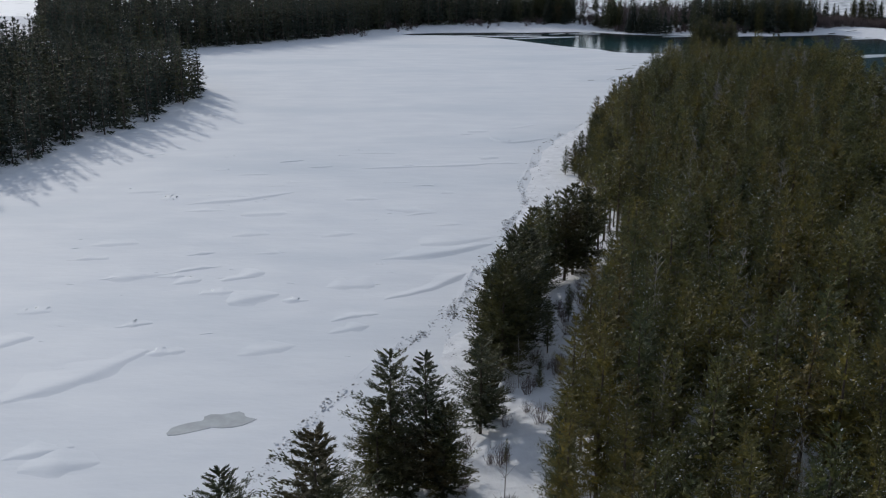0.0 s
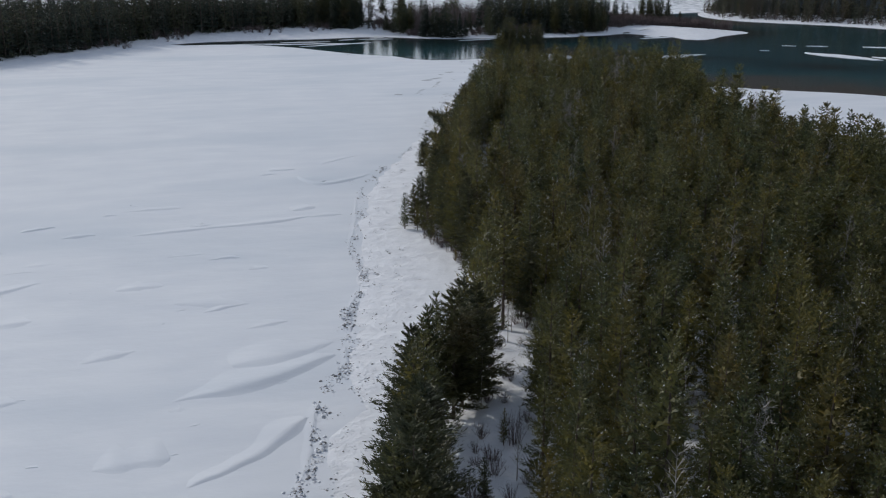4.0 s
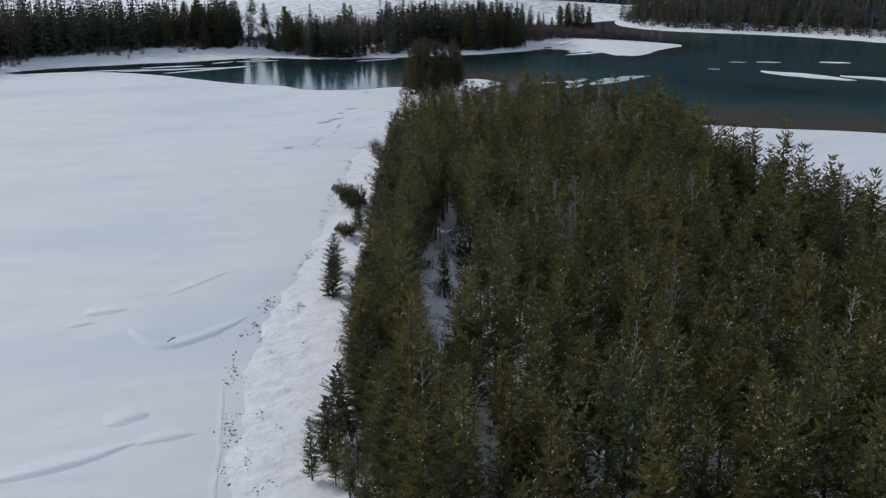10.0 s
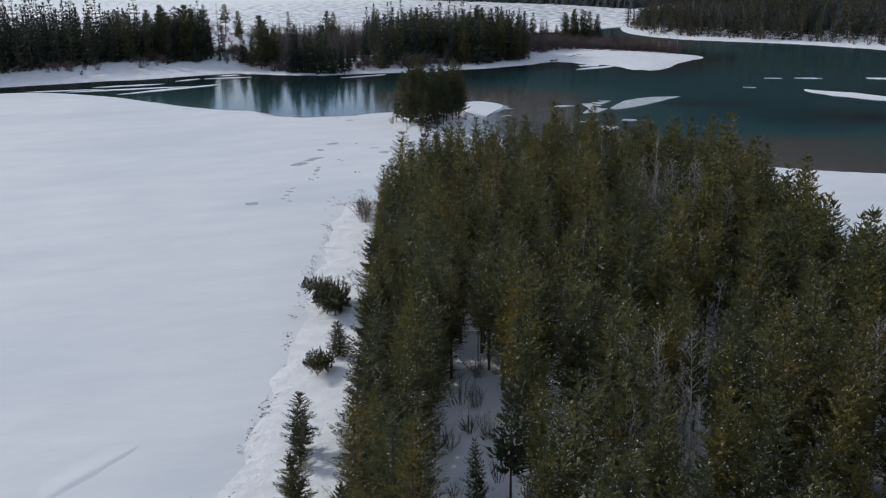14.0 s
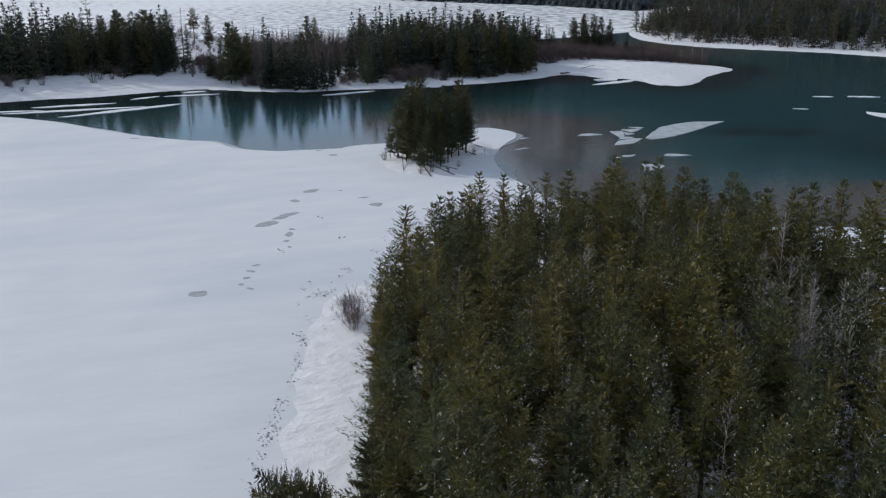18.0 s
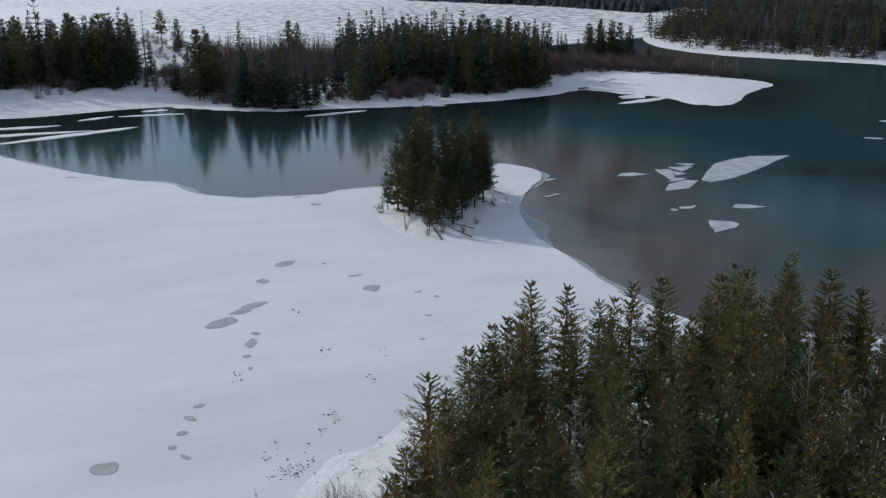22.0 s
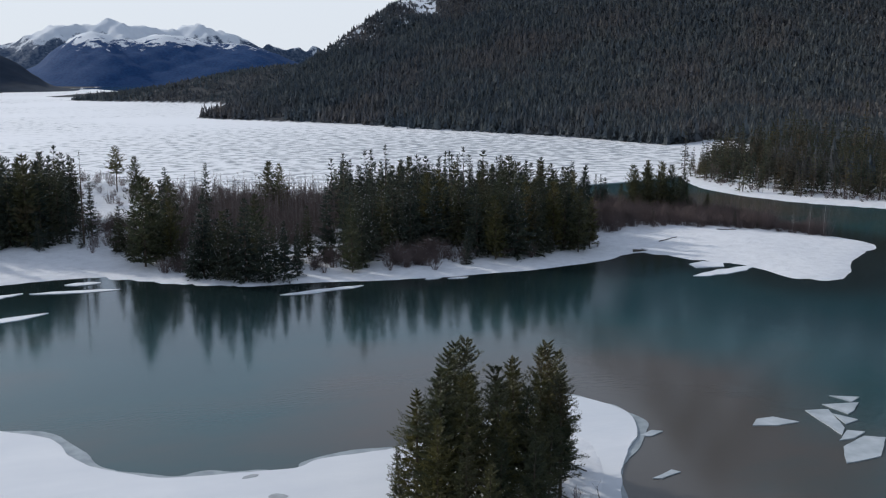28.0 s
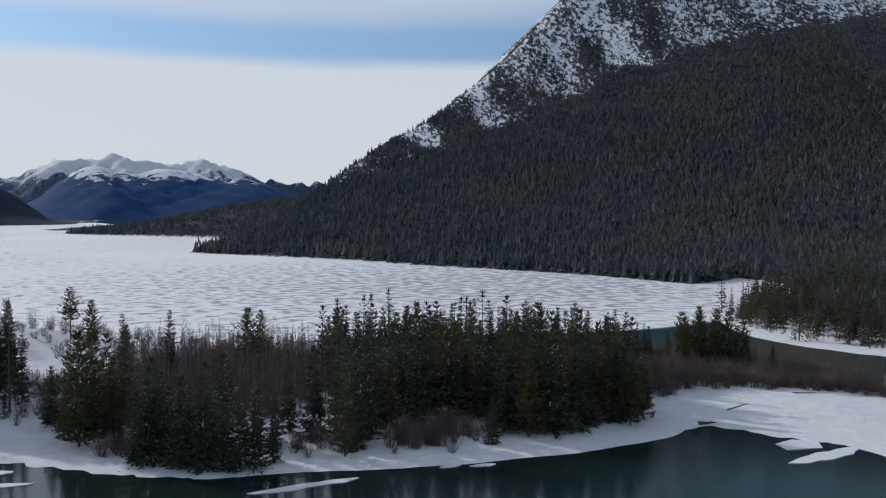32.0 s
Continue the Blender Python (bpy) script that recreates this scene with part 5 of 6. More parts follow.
# shrubs of the spit and the bank's foot
SPIT_BRUSH = spline([(236, 650), (251, 651), (270, 647.5), (288, 643.5), (300, 633), (307, 622), (309, 634), (305, 650), (298, 672), (284, 700), (250, 712), (232, 690)], 4, True)
thicket("spit_brush", "dense bare reddish-brown willow brush on the spit", [[b] for b in BUSHES], scatter(SPIT_BRUSH, 2.9, 61), [TWIG], 7, 1.15, 2.0)
foot = spline([(-104, 556), (-66, 603), (-36, 648), (10, 674), (62, 682), (92, 668), (110, 638), (134, 625), (160, 627), (197, 627), (218, 631)], 22)
thicket("bank_brush", "bare brown undergrowth along the far bank", [[b] for b in BUSHES], np.vstack([q + rng.normal(0, r, (n, 2)) for q, r, n in (((98, 675), 4.5, 30), ((99.5, 698), 5, 40), ((110, 642), 2.2, 12), ((168, 628), 3.0, 26), ((177, 629), 4.0, 30), ((143, 631), 2.5, 8), ((150, 634), 3, 8), ((200, 628), 4, 12), ((62, 686), 8, 24), ((20, 678), 8, 20), ((-30, 655), 8, 16), ((-66, 610), 8, 16), ((224, 636), 3, 8))]), [TWIG], 8, 0.8, 1.7)
MIDDLE = spline([(113, 658), (132, 654), (154, 656), (163, 676), (172, 708), (160, 730), (124, 728), (112, 700)], 4, True)
thicket("aspen_stand", "grey-brown leafless aspens on the far bank", [[t, b] for t, b in ASPENS], scatter(MIDDLE, 2.7, 62), [ASPEN_BARK, TWIG], 9, 0.85, 1.3, "trees")
thicket("aspen_brush", "bare brown brush beneath the aspens", [[b] for b in BUSHES], scatter(MIDDLE, 3.2, 64), [TWIG], 16, 1.0, 1.7)
BACK = spline([(-60, 745), (40, 745), (120, 735), (215, 715), (225, 740), (150, 775), (60, 790), (-60, 780)], 4, True)
thicket("back_brush", "low bare brush behind the far bank's trees", [[b] for b in BUSHES], scatter(BACK, 7.0, 63), [TWIG], 10, 0.8, 1.4)
for i, (x, y, s) in enumerate(((303, 629, 1.05), (306, 626, 0.95), (300, 633, 0.9), (304.5, 631, 0.8))):
    aspen(x, y, s, i, "tall leafless tree at the tip of the spit")
# the right shore: pale bare trees and brush in front of the conifers
shore = spline([(428, 520), (420, 590), (402, 640), (380, 676), (362, 702), (357, 742), (373, 784), (398, 818)], 14)
thicket("shore_aspens", "pale leafless trees along the right shore", [[t, b] for t, b in ASPENS], shore + rng.normal(0, 3.0, shore.shape) + (9, 4), [ASPEN_BARK, TWIG], 11, 0.7, 1.25, "trees")
thicket("shore_brush", "bare brush along the right shore", [[b] for b in BUSHES], shore + rng.normal(0, 2.0, shore.shape) + (5, 3), [TWIG], 12, 0.6, 1.2)
near = np.vstack([shore + rng.normal(0, 7, shore.shape) + (15 + 8.5 * k, 6 + 3 * k) for k in range(11)])
wood("shore_forest", "dark conifers on the right shore", SPRUCE_LEAN, [(*p, 0.78 * math.exp(rng.normal(0, 0.24)), rng.uniform(0.9, 1.1)) for p in near], [SHORE_NEEDLES, FROST, BARK], 13)
# in and about the pine wood
for i, (x, y, s) in enumerate(((76.5, 379.5, 1.3), (77.5, 382.5, 1.2), (76, 377, 1.0))):
    root = thing("shrub", "large bare dark shrub at the wood's edge", "shrub", "shrubs at the tip")
    root.matrix_world = placed(x, y, s, i * 1.3, 1.0, -0.05)
    part("stem_clump", BIG_BUSH, root)
for i in range(66):
    g = GLADES[0][rng.integers(len(GLADES[0]))] if i < 52 else GLADES[1][rng.integers(len(GLADES[1]))]
    q = g + rng.normal(0, 2.4, 2)
    bush(q[0], q[1], rng.uniform(0.4, 0.95), "small bare shrub in the snowy glade", i, "shrubs in the glades")
for i in range(14):
    g = GLADES[0][rng.integers(len(GLADES[0]))] + rng.normal(0, 2.6, 2)
    aspen(g[0], g[1], rng.uniform(0.45, 0.75), i, "thin leafless sapling in the snowy glade", "saplings in the glade")
bare = np.vstack([scatter(WOOD_EDGE, 15.0, 71, 3.0), np.array([98, 300]) + rng.normal(0, 7, (12, 2)), np.array([118, 365]) + rng.normal(0, 7, (10, 2))] + [np.array(c) + rng.normal(0, 0.5 * r, (int(3 * r), 2)) for c, r in SNAG_STANDS])
bare = bare[(signed_distance(WOOD_EDGE, bare[:, 0], bare[:, 1]) > 2) & (bare[:, 1] > 55)]
thicket("wood_snags", "grey leafless trees scattered through the pine wood", [[t, b] for t, b in SNAGS], bare, [PALE_BARK, PALE_BARK], 14, 0.95, 1.3, "trees")
thicket("wood_undergrowth", "tangled bare undergrowth on the wood's floor", [[b] for b in SCRUB], scatter(WOOD_EDGE, 7.0, 72, 1.0), [TWIG], 15, 0.8, 1.5)
for i, (x, y, s) in enumerate(((6, 89.7, 0.17), (13, 119, 0.4), (17, 130, 0.35), (22, 141, 0.22), (56, 268, 0.5), (11, 108, 0.25))):
    plant(PINE, i, placed(x, y, s, i), "young pine in the snowy glade", group="young pines in the glades")


margin = spline([(34.5, 172), (33.5, 184), (31.5, 197), (29.3, 212), (28.6, 226), (33, 240)], 12)
thicket("margin_brush", "low reddish-brown brush along the wood's snowy margin", [[b] for b in SCRUB], np.vstack([margin + rng.normal(0, 0.7, margin.shape) + (k, 0) for k in (2.2, 3.0, 3.8)]), [TWIG], 17, 0.45, 0.9)
for i in range(16):
    q = margin[rng.integers(len(margin))] + rng.normal(0.8, 0.9, 2)
    plant(PINE, i, placed(q[0], q[1], rng.uniform(0.16, 0.42), i), "young pine at the wood's snowy margin", group="young pines at the margin")


# ---- fallen pines and logs ----
for i, (x, y, s, turn) in enumerate(((62.5, 332.5, 0.52, -1.45), (61, 330.5, 0.46, -1.0), (62, 334, 0.4, -1.9), (54.5, 310.5, 0.30, -1.5), (53.5, 309.5, 0.26, -1.1))):
    plant(DARK_PINE, i, placed(x - 1.2, y, s * 1.5, turn, 0.66, 0.6, radians(64)), "fallen dark pine lying on the snowy shore", group="fallen pines")


def log(a, b, r, label="weathered fallen trunk on the snow"):
    ob = thing("log", label, "log", "driftwood", data=None)
    a, b = np.array(a, float), np.array(b, float)
    for p in (a, b):
        p[2] += float(surface(p[0], p[1]))
    ob.location = a
    pieces = [limb_tube((0, 0, 0), b - a, r, r * 0.45, 7)]
    g = np.random.default_rng(int(abs(a[0] * 7 + a[1] * 3)))
    for k in range(5):
        q = (b - a) * g.uniform(0.35, 0.95)
        pieces.append(limb_tube(q, q + g.normal(0, 0.5, 3) + (0, 0, 0.3), r * 0.35, 0.01))
    part("trunk", mesh_from("trunk", *join(pieces), [DEADWOOD], smooth=True), ob)


for a, b, r in (((115.4, 472.3, 0.05), (118.6, 483, 1.4), 0.11), ((119.5, 464.4, 0.1), (120.6, 478, 1.3), 0.16), ((138.1, 481.9, 0.1), (134.5, 486.2, 0.8), 0.12), ((125.2, 463.9, 0.05), (122, 470.5, 0.7), 0.12), ((143.6, 490.5, 0.05), (140.2, 494, 0.7), 0.1), ((127.8, 468.6, 0.1), (124, 471, 0.5), 0.1), ((140.9, 482.5, 0.0), (141.6, 484.6, 0.9), 0.06), ((235.5, 624.5, 0.1), (239.5, 623.2, 0.4), 0.25), ((236.4, 626, 0.1), (238.6, 622.6, 0.6), 0.2), ((250, 633, 0.1), (257, 634, 0.15), 0.16), ((276, 640, 0.1), (284, 640.5, 0.15), 0.16), ((30, 229, 0.1), (36, 221, 0.2), 0.13), ((31, 198.6, 0.1), (36, 196.6, 0.2), 0.12)):
    log(a, b, r)
for i, (x, y, s) in enumerate(((118, 467.5, 0.6), (121, 468, 0.7), (125, 467.5, 0.6), (115, 486, 0.7), (129, 471, 0.6), (138, 483, 0.5), (122, 471, 0.8))):
    bush(x, y, s, "tangled bare shrub at the islet's foot", i, "shrubs on the islet")


# ---- ice: floes, sunken rim, drifts, melt patches, rubble ----
def on_ice(x, y):
    return float(ice_relief(np.array([x]), np.array([y]))[0])


def floe(outline, label="thin grey-white ice floe drifting on dark water", snowy=False, top=-0.16):
    pts = ragged(np.array(outline, float), 0.12, len(outline) + int(abs(outline[0][0])), True)
    thing("ice_floe", label, "ice floe", "ice floes", data=sheet("ice_floe", pts, top, 0.25, [DRIFT if snowy else FLOE]))


def sliver(a, b, w, seed, snowy=True, label="long snow-covered ice floe by the open lead"):
    """A long narrow floe with pointed ends."""
    g = np.random.default_rng(seed)
    a, b = np.array(a, float), np.array(b, float)
    d = b - a
    nrm = np.array([-d[1], d[0]]) / np.hypot(*d)
    up = [a + d * f + nrm * w * math.sin(math.pi * min(max(f, 0.03), 0.97)) ** 0.6 * g.uniform(0.3, 0.6) for f in np.linspace(0, 1, 9)]
    down = [a + d * f - nrm * w * math.sin(math.pi * min(max(f, 0.03), 0.97)) ** 0.6 * g.uniform(0.3, 0.6) for f in np.linspace(0.95, 0.05, 9)]
    floe(up + down, label, snowy)


floe([(203.8, 499.8), (211, 502.6), (218, 503.9), (227.4, 500.6), (220, 497), (213.9, 493.1), (206, 489), (200, 486), (192, 484.3), (191.2, 487), (197.5, 493.5)], "large triangular grey ice floe")
for pts in ([(175.5, 497.4), (178, 499.4), (180.8, 499.4), (183, 496.2), (179, 496)], [(187.4, 499.9), (190.9, 498.8), (188.6, 494), (187.4, 491.7), (185.1, 489.7), (186, 494)], [(191.8, 501.1), (197.7, 499.7), (194.5, 497), (192.3, 496.1)], [(190.2, 497.3), (191.8, 493.6), (188.9, 493)], [(177.9, 481.2), (182, 486), (187.5, 488.2), (190.2, 486.6), (184.1, 481.5)], [(183.1, 487.9), (187.1, 491), (189, 489.4), (186, 488)], [(169.9, 467.8), (171, 468), (171.5, 466.6), (170.3, 466.3)], [(172.6, 468.2), (176.9, 468.5), (174.5, 466.5), (172.6, 467)], [(184.6, 466), (187, 464.6), (189.2, 461.8), (184, 462.4), (182.4, 464)], [(172.1, 457.8), (176.1, 455.6), (176, 453.5), (173.5, 451.6), (168.4, 450.4), (170, 454)], [(195.9, 504.1), (200, 501.7), (197, 500.4)], [(157.5, 500), (160.5, 501.2), (161.8, 500.2), (159, 499.2)], [(151, 486.6), (154.8, 488), (155.6, 487), (152, 486)]):
    floe(pts)
for k, (a, b, w) in enumerate((((38.6, 594), (79.5, 607.6), 5.0), ((20, 609.6), (67, 606.4), 4.0), ((30, 619.5), (58, 619), 4.0), ((75, 629.1), (95, 626.7), 3.0), ((83, 636), (91.5, 636.6), 3.5), ((63, 625.6), (74, 630.3), 3.0), ((5, 617), (34, 612), 3.0), ((129.5, 606.8), (150.5, 610), 3.4), ((166.8, 611.4), (171.5, 611.8), 1.6), ((172.5, 610.2), (178, 610), 1.6), ((232, 590), (255, 595.5), 5.0))):
    sliver(a, b, w, 80 + k)
floe([(239, 599), (240, 604), (246, 606), (250, 602.5), (247, 598)], "snow-covered ice floe beside the spit", True)
for k, (a, b, w) in enumerate((((277, 497), (291, 455), 13.0), ((286, 531), (292, 527), 2.0), ((297, 526), (306, 520), 3.5), ((322, 514), (332, 505), 6.0), ((296, 470), (312, 440), 8.0), ((262, 512), (266, 509), 1.5))):
    sliver(a, b, w, 120 + k, label="snow-covered ice floe in open water")


def rim_ribbon():
    """Sunken grey ice that fringes the snow's edge, of uneven width."""
    line = ICE_LIP[6 * 3:6 * 31]
    t = np.gradient(line, axis=0)
    nrm = np.stack([-t[:, 1], t[:, 0]], -1) / np.hypot(t[:, 0], t[:, 1])[:, None]
    test = signed_distance(ICE_OUTLINE, *(line + nrm * 1.0).T)
    nrm *= np.where(test > 0, -1, 1)[:, None]
    s = np.arange(len(line))
    w = 0.9 + 0.7 * np.sin(s * 0.33) + 0.4 * np.sin(s * 0.9 + 1)
    w += 2.6 * np.exp(-((line[:, 0] - 139) ** 2 + (line[:, 1] - 466) ** 2) / 9 ** 2) + 0.9 * np.exp(-((line[:, 0] - 84) ** 2 + (line[:, 1] - 518) ** 2) / 12 ** 2)
    w = np.clip(w, 0.15, 4)
    out = ragged(line + nrm * w[:, None], 0.10, 9)
    return np.vstack([line - nrm * 1.0, out[::-1]])


thing("ice_rim", "sunken grey ice shelf along the snow's edge", "ice", kind="structure", data=sheet("ice_rim", rim_ribbon(), -0.19, 0.2, [RIM]))


def drift(pts, tall, wide, seed):
    """A low wind drift: gentle on the sunny side, steep towards the viewer."""
    line = ragged(spline(pts, 8), 0.12 if math.dist(pts[0], pts[-1]) > 4 else 0.02, seed)
    t = np.gradient(line, axis=0)
    nrm = np.stack([-t[:, 1], t[:, 0]], -1) / np.hypot(t[:, 0], t[:, 1])[:, None]
    nrm *= np.where(nrm[:, 1] < 0, -1, 1)[:, None]
    g = np.random.default_rng(seed)
    n = len(line)
    f = np.linspace(0, 1, n)
    lump = np.interp(f, np.linspace(0, 1, 7), g.uniform(0.45, 1.15, 7))
    size = np.sin(math.pi * np.clip(f, 0.01, 0.99) ** g.uniform(0.7, 1.5)) ** 0.5 * lump + 0.02
    prof = [(-0.75, -0.15), (-0.5, 0.12), (-0.3, 0.48), (-0.12, 0.84), (0.05, 1.0), (0.35, 0.86), (0.8, 0.5), (1.4, 0.14), (2.0, -0.15)]
    base = ice_relief(line[:, 0], line[:, 1])
    v = np.stack([np.stack([line[:, 0] + nrm[:, 0] * a * wide * size, line[:, 1] + nrm[:, 1] * a * wide * size, base + b * tall * size - 0.03], -1) for a, b in prof], 1)
    m = len(prof)
    i = np.arange(n * m).reshape(n, m)
    fs = np.stack([i[:-1, :-1], i[:-1, 1:], i[1:, 1:], i[1:, :-1]], -1).reshape(-1, 4)
    thing("snow_drift", "low wind-packed snow drift on the lake ice", "snow drift", "snow drifts", data=mesh_from("snow_drift", v.reshape(-1, 3), fs, [SNOW], smooth=True))


RUBBLE = spline([(-20, 88), (-14, 106), (-7, 122), (-2.5, 130), (2.3, 142), (5.7, 161), (9.7, 168), (11.3, 183), (16.5, 201), (16.3, 215), (20, 234.5), (24.7, 262), (34, 284)], 24)
DRIFTS = [([(-21.5, 235), (-8, 237.2), (3, 238.5), (11.7, 241.5)], 0.45, 1.5), ([(11, 241), (18, 241.5)], 0.3, 1.2), ([(-12, 162), (-2, 165), (8, 171.6)], 0.6, 2.2), ([(-9.6, 142), (-3, 147), (3, 154.5)], 0.5, 1.6), ([(-55, 151), (-46, 154)], 0.4, 2.0), ([(-33.2, 140), (-26, 144)], 0.5, 2.4), ([(-54, 105), (-46, 112), (-40, 122)], 0.5, 2.4), ([(-54.5, 200), (-44, 204), (-33.6, 211)], 0.35, 1.4), ([(-35, 151.5), (-30, 155)], 0.4, 1.8), ([(-19, 147.4), (-11.6, 148.5)], 0.4, 2.2), ([(-22, 204), (-14.5, 205)], 0.4, 1.8), ([(-26, 253.5), (-13, 254)], 0.3, 1.2), ([(-54, 194.5), (-45, 195.4)], 0.3, 1.3), ([(-41.4, 191.4), (-31.9, 193.2)], 0.3, 1.6), ([(-13, 196), (-2, 193.5)], 0.3, 2.0), ([(3, 280.5), (8, 281.5)], 0.25, 1.0), ([(-44, 149), (-39.5, 151.3)], 0.35, 1.6), ([(-62, 122), (-57, 127)], 0.4, 1.8), ([(-5, 171), (3, 173), (8.5, 176)], 0.4, 2.4), ([(-44, 90), (-36, 92)], 0.4, 2.0), ([(-66, 170), (-56, 172)], 0.3, 1.6), ([(-40, 176), (-33, 178)], 0.3, 1.4), ([(-24, 176), (-17, 179)], 0.25, 1.2), ([(-28, 120), (-20, 124)], 0.35, 2.0), ([(-17, 128), (-11, 131)], 0.3, 1.4), ([(-50, 228), (-42, 229)], 0.25, 1.1), ([(-70, 210), (-60, 212)], 0.25, 1.2), ([(-34, 165), (-29, 166)], 0.2, 0.9), ([(-3, 183), (3, 185)], 0.2, 0.9), ([(-15, 220), (-8, 221)], 0.2, 0.9), ([(-2, 210), (2, 210.6)], 0.2, 0.8), ([(5.8, 284.8), (12.2, 285.7)], 0.4, 1.6), ([(12.1, 277.0), (15.8, 268.5), (22.0, 270.5), (29.1, 276.4)], 0.5, 1.8), ([(18.3, 289.5), (28.8, 298.7)], 0.3, 1.6), ([(8.4, 246.6), (13.2, 248.3)], 0.45, 2.0)]
for k, (pts, tall, wide) in enumerate(DRIFTS):
    drift(pts, tall * 0.78, wide * 1.75, 200 + k)
for k in range(40):
    x, y = rng.uniform(-80, 4), rng.uniform(92, 262)
    if signed_distance(PENINSULA, np.array([x]), np.array([y]))[0] > -9:
        continue
    ln, a = rng.uniform(3, 9), rng.normal(0.22, 0.16)
    drift([(x, y), (x + ln * 0.5 * math.cos(a), y + ln * 0.5 * math.sin(a) + rng.normal(0, 0.4)), (x + ln * math.cos(a), y + ln * math.sin(a))], rng.uniform(0.10, 0.26), rng.uniform(0.9, 2.6), 300 + k)


for k in range(46):
    x, y = rng.uniform(-72, 2), rng.uniform(84, 215)
    if signed_distance(PENINSULA, np.array([x]), np.array([y]))[0] < -4:
        ln, a = rng.uniform(0.8, 2.6), rng.normal(0.2, 0.3)
        drift([(x, y), (x + ln * math.cos(a), y + ln * math.sin(a))], rng.uniform(0.06, 0.13), rng.uniform(0.25, 0.5), 400 + k)
for k, (i, j) in enumerate(((30, 72), (80, 118), (126, 160), (168, 205), (212, 262))):
    drift([tuple(q + (-0.6, 0)) for q in RUBBLE[i:j:6]], 0.11, 0.9, 470 + k)


def melt_patch(x, y, a, b, turn, seed):
    """A flat grey wet spot where water has come up through the snow."""
    g = np.random.default_rng(seed)
    n = 18
    r = 1 + 0.22 * np.convolve(g.normal(0, 1, n + 2), [0.25, 0.5, 0.25], "valid")
    q = np.arange(n) * 2 * math.pi / n
    px, py = a * r * np.cos(q), b * r * np.sin(q)
    pts = np.stack([x + px * math.cos(turn) - py * math.sin(turn), y + px * math.sin(turn) + py * math.cos(turn)], -1)
    thing("melt_patch", "flat grey patch of wet ice in the snow", "ice patch", "melt patches", data=sheet("melt_patch", pts, 0.035, 0.25, [GREY_ICE], 0, ice_relief))


for k, (x, y, a, b, turn) in enumerate(((75.8, 438, 2.6, 1.7, 0.3), (79.2, 441.6, 1.6, 1.0, 0.4), (81.4, 443.8, 2.2, 1.1, 0.3), (85.1, 454, 0.9, 1.2, 0.2), (90.3, 461.6, 2.0, 1.1, 0.3), (104.8, 498.1, 1.2, 1.0, 0.1), (103, 505.5, 1.0, 0.5, 0.1), (96.3, 459.2, 0.35, 0.35, 0), (100.1, 444.5, 1.2, 1.3, -0.5), (99.3, 451.2, 1.1, 0.4, 0), (79.5, 432.4, 0.5, 0.7, 0.6), (78.3, 429, 0.7, 1.6, -0.4), (76.8, 425, 0.6, 0.5, 0), (76.6, 421, 0.35, 0.5, 0), (57.9, 401.6, 1.5, 1.5, 0), (-25.2, 101.9, 3.2, 2.0, 0.25), (-28.6, 100, 3.0, 1.2, 0.45), (69, 412.6, 0.7, 0.5, 0.4), (67.6, 409.8, 0.5, 0.9, 0.5), (66.3, 406.5, 0.7, 0.6, 0.3), (64.9, 403.6, 0.5, 0.5, 0), (66, 401, 0.3, 0.8, 0.5), (58.8, 544, 1.6, 0.6, -0.5), (108, 437, 0.5, 0.4, 0.2), (106, 440, 0.7, 0.3, 0.3), (104, 430, 0.5, 0.4, 0), (100, 422, 0.4, 0.3, 0))):
    melt_patch(x, y, a, b, turn, 500 + k)


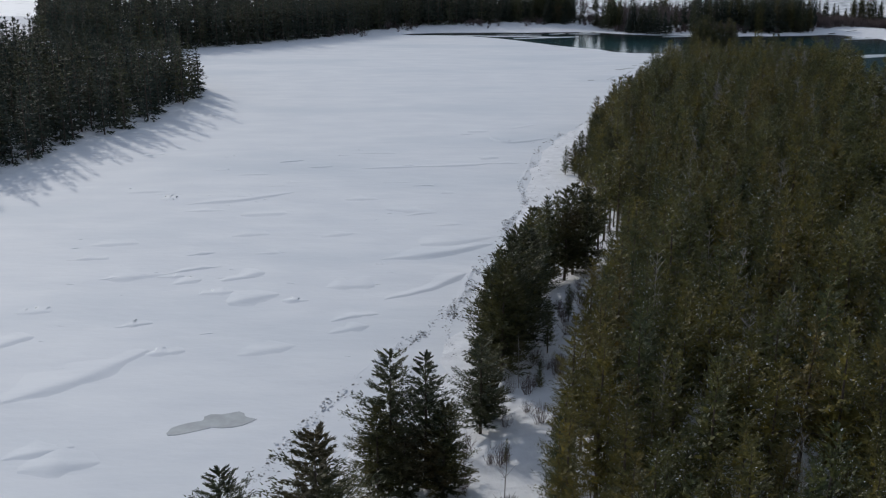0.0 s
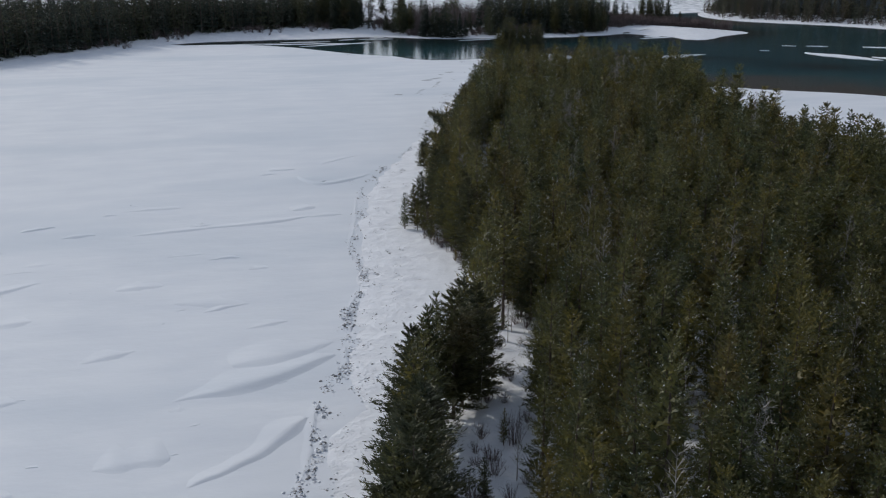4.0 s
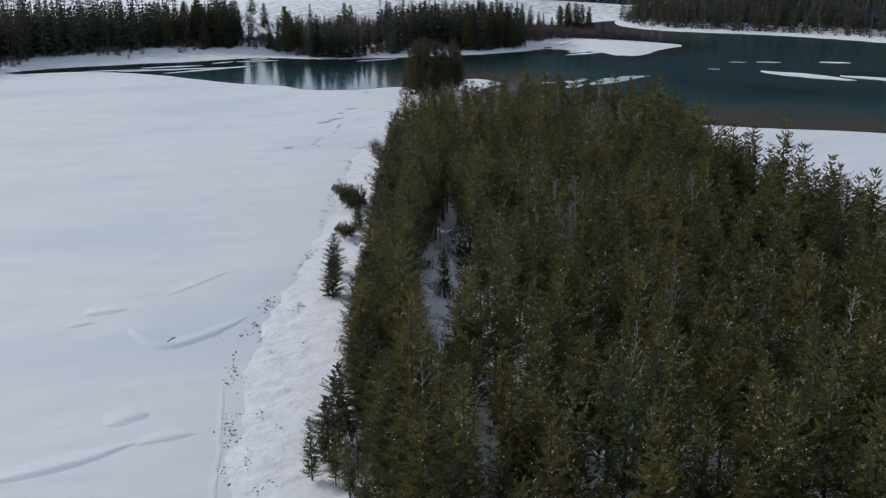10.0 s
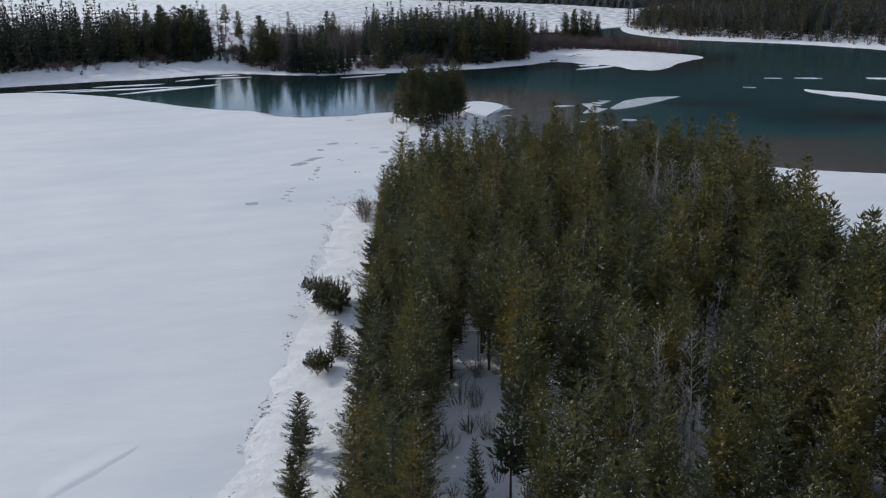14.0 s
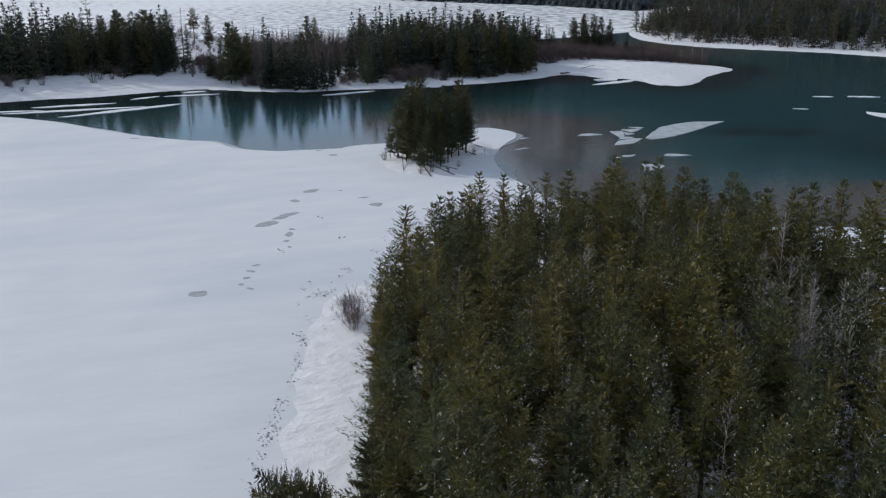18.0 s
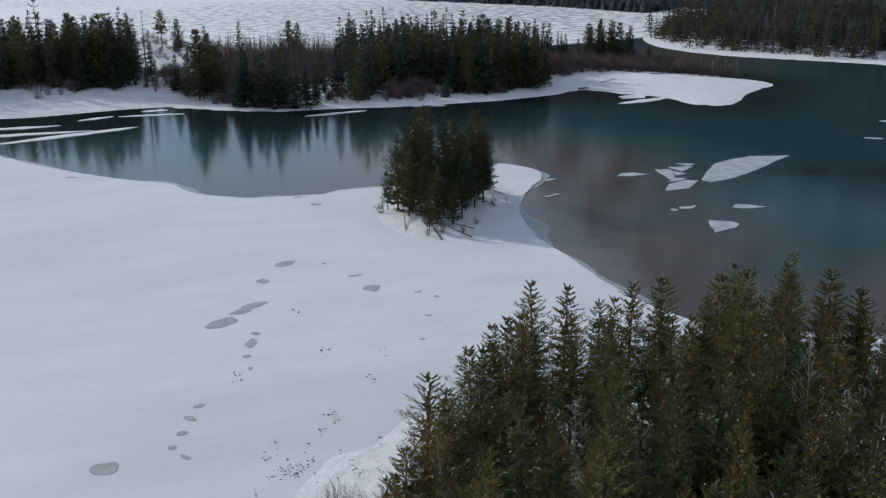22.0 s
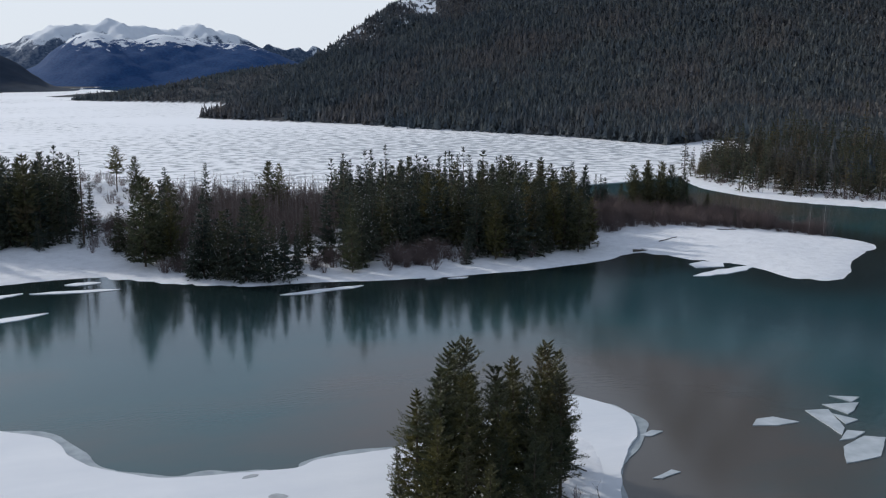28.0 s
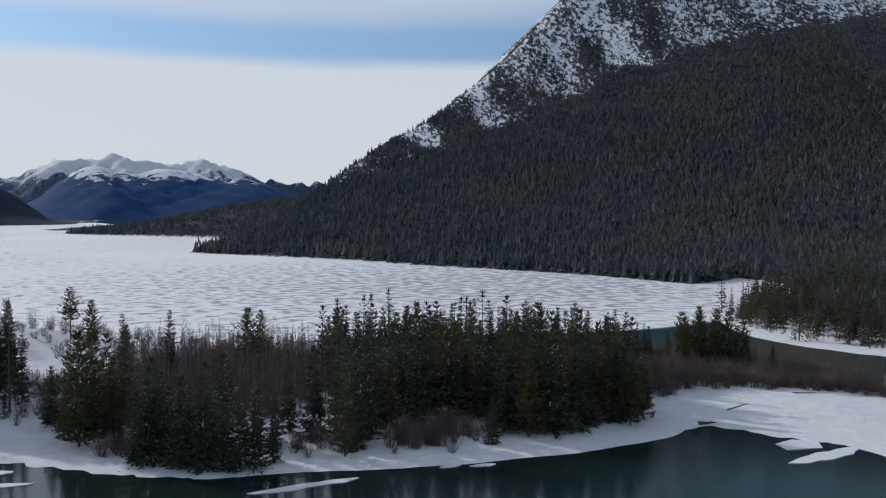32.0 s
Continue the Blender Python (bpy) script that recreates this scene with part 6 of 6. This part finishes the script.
def lumps(name, label, line, wide, count, smin, smax, mats, seed, category="snow"):
    """Loose snow and debris lumps strewn along a line."""
    g = np.random.default_rng(seed)
    base = np.array([(1, 0, 0), (0, 1, 0), (-1, 0, 0), (0, -1, 0), (0, 0, 1), (0.7, 0.7, 0.45), (-0.7, -0.6, 0.4)])
    tri = np.array([(0, 1, 5), (1, 4, 5), (0, 5, 4), (1, 2, 4), (2, 3, 6), (2, 6, 4), (3, 4, 6), (3, 0, 4)])
    vs, fs, ms = [], [], []
    nests = line[g.integers(len(line), size=max(6, count // 14))] + g.normal(0, wide, (max(6, count // 14), 2))
    for k in range(count):
        p = nests[g.integers(len(nests))] + g.normal(0, 1, 2) * (0.35, 0.9)
        s = smin + (smax - smin) * g.random() ** 2
        a = g.uniform(0, 6.28)
        R = np.array([[math.cos(a), -math.sin(a), 0], [math.sin(a), math.cos(a), 0], [0, 0, 0.7]]) * s
        z = max(float(surface(p[0], p[1])), on_ice(*p)) - 0.1 * s
        vs.append((base * g.uniform(0.6, 1.3, base.shape)) @ R.T + (p[0], p[1], z))
        fs.append(tri + 7 * k)
        ms.append(np.full(len(tri), 0 if g.random() < 0.66 else 1))
    thing(name, label, category, kind="stuff", data=mesh_from(name, np.vstack(vs), np.vstack(fs), mats, np.concatenate(ms)))


lumps("snow_rubble", "broken snow and dark debris along the shore crack", RUBBLE, 0.42, 2300, 0.05, 0.27, [LAND, DEBRIS], 31)
lumps("shore_litter", "small debris scattered over the snowy shore", RUBBLE + (4.5, 0), 2.8, 1500, 0.04, 0.2, [LAND, DEBRIS], 32, "debris")
TRACK = spline([(38, 292), (44, 305), (52, 330), (57, 345), (59.5, 353), (63, 360), (66.4, 370), (70.3, 383)], 16)
# dark lumps stand in for the shade inside the trodden pits
lumps("footprints", "trampled trail, its shaded pits drawn as small dark lumps", TRACK, 0.35, 700, 0.06, 0.22, [LAND, DEBRIS], 33, "trail")
lumps("shore_churn", "churned snow beside the wood's tip", np.array([(78, 392), (75, 388), (72, 386), (80, 398), (84, 402), (76, 396)], float), 3.4, 420, 0.05, 0.22, [LAND, DEBRIS], 34)
lumps("snow_specks", "specks of debris on the flat ice", np.array([(80, 410), (95, 412), (90, 425), (100, 435), (75, 415), (105, 420)], float), 9.0, 40, 0.1, 0.28, [DEBRIS, DEBRIS], 35, "debris")
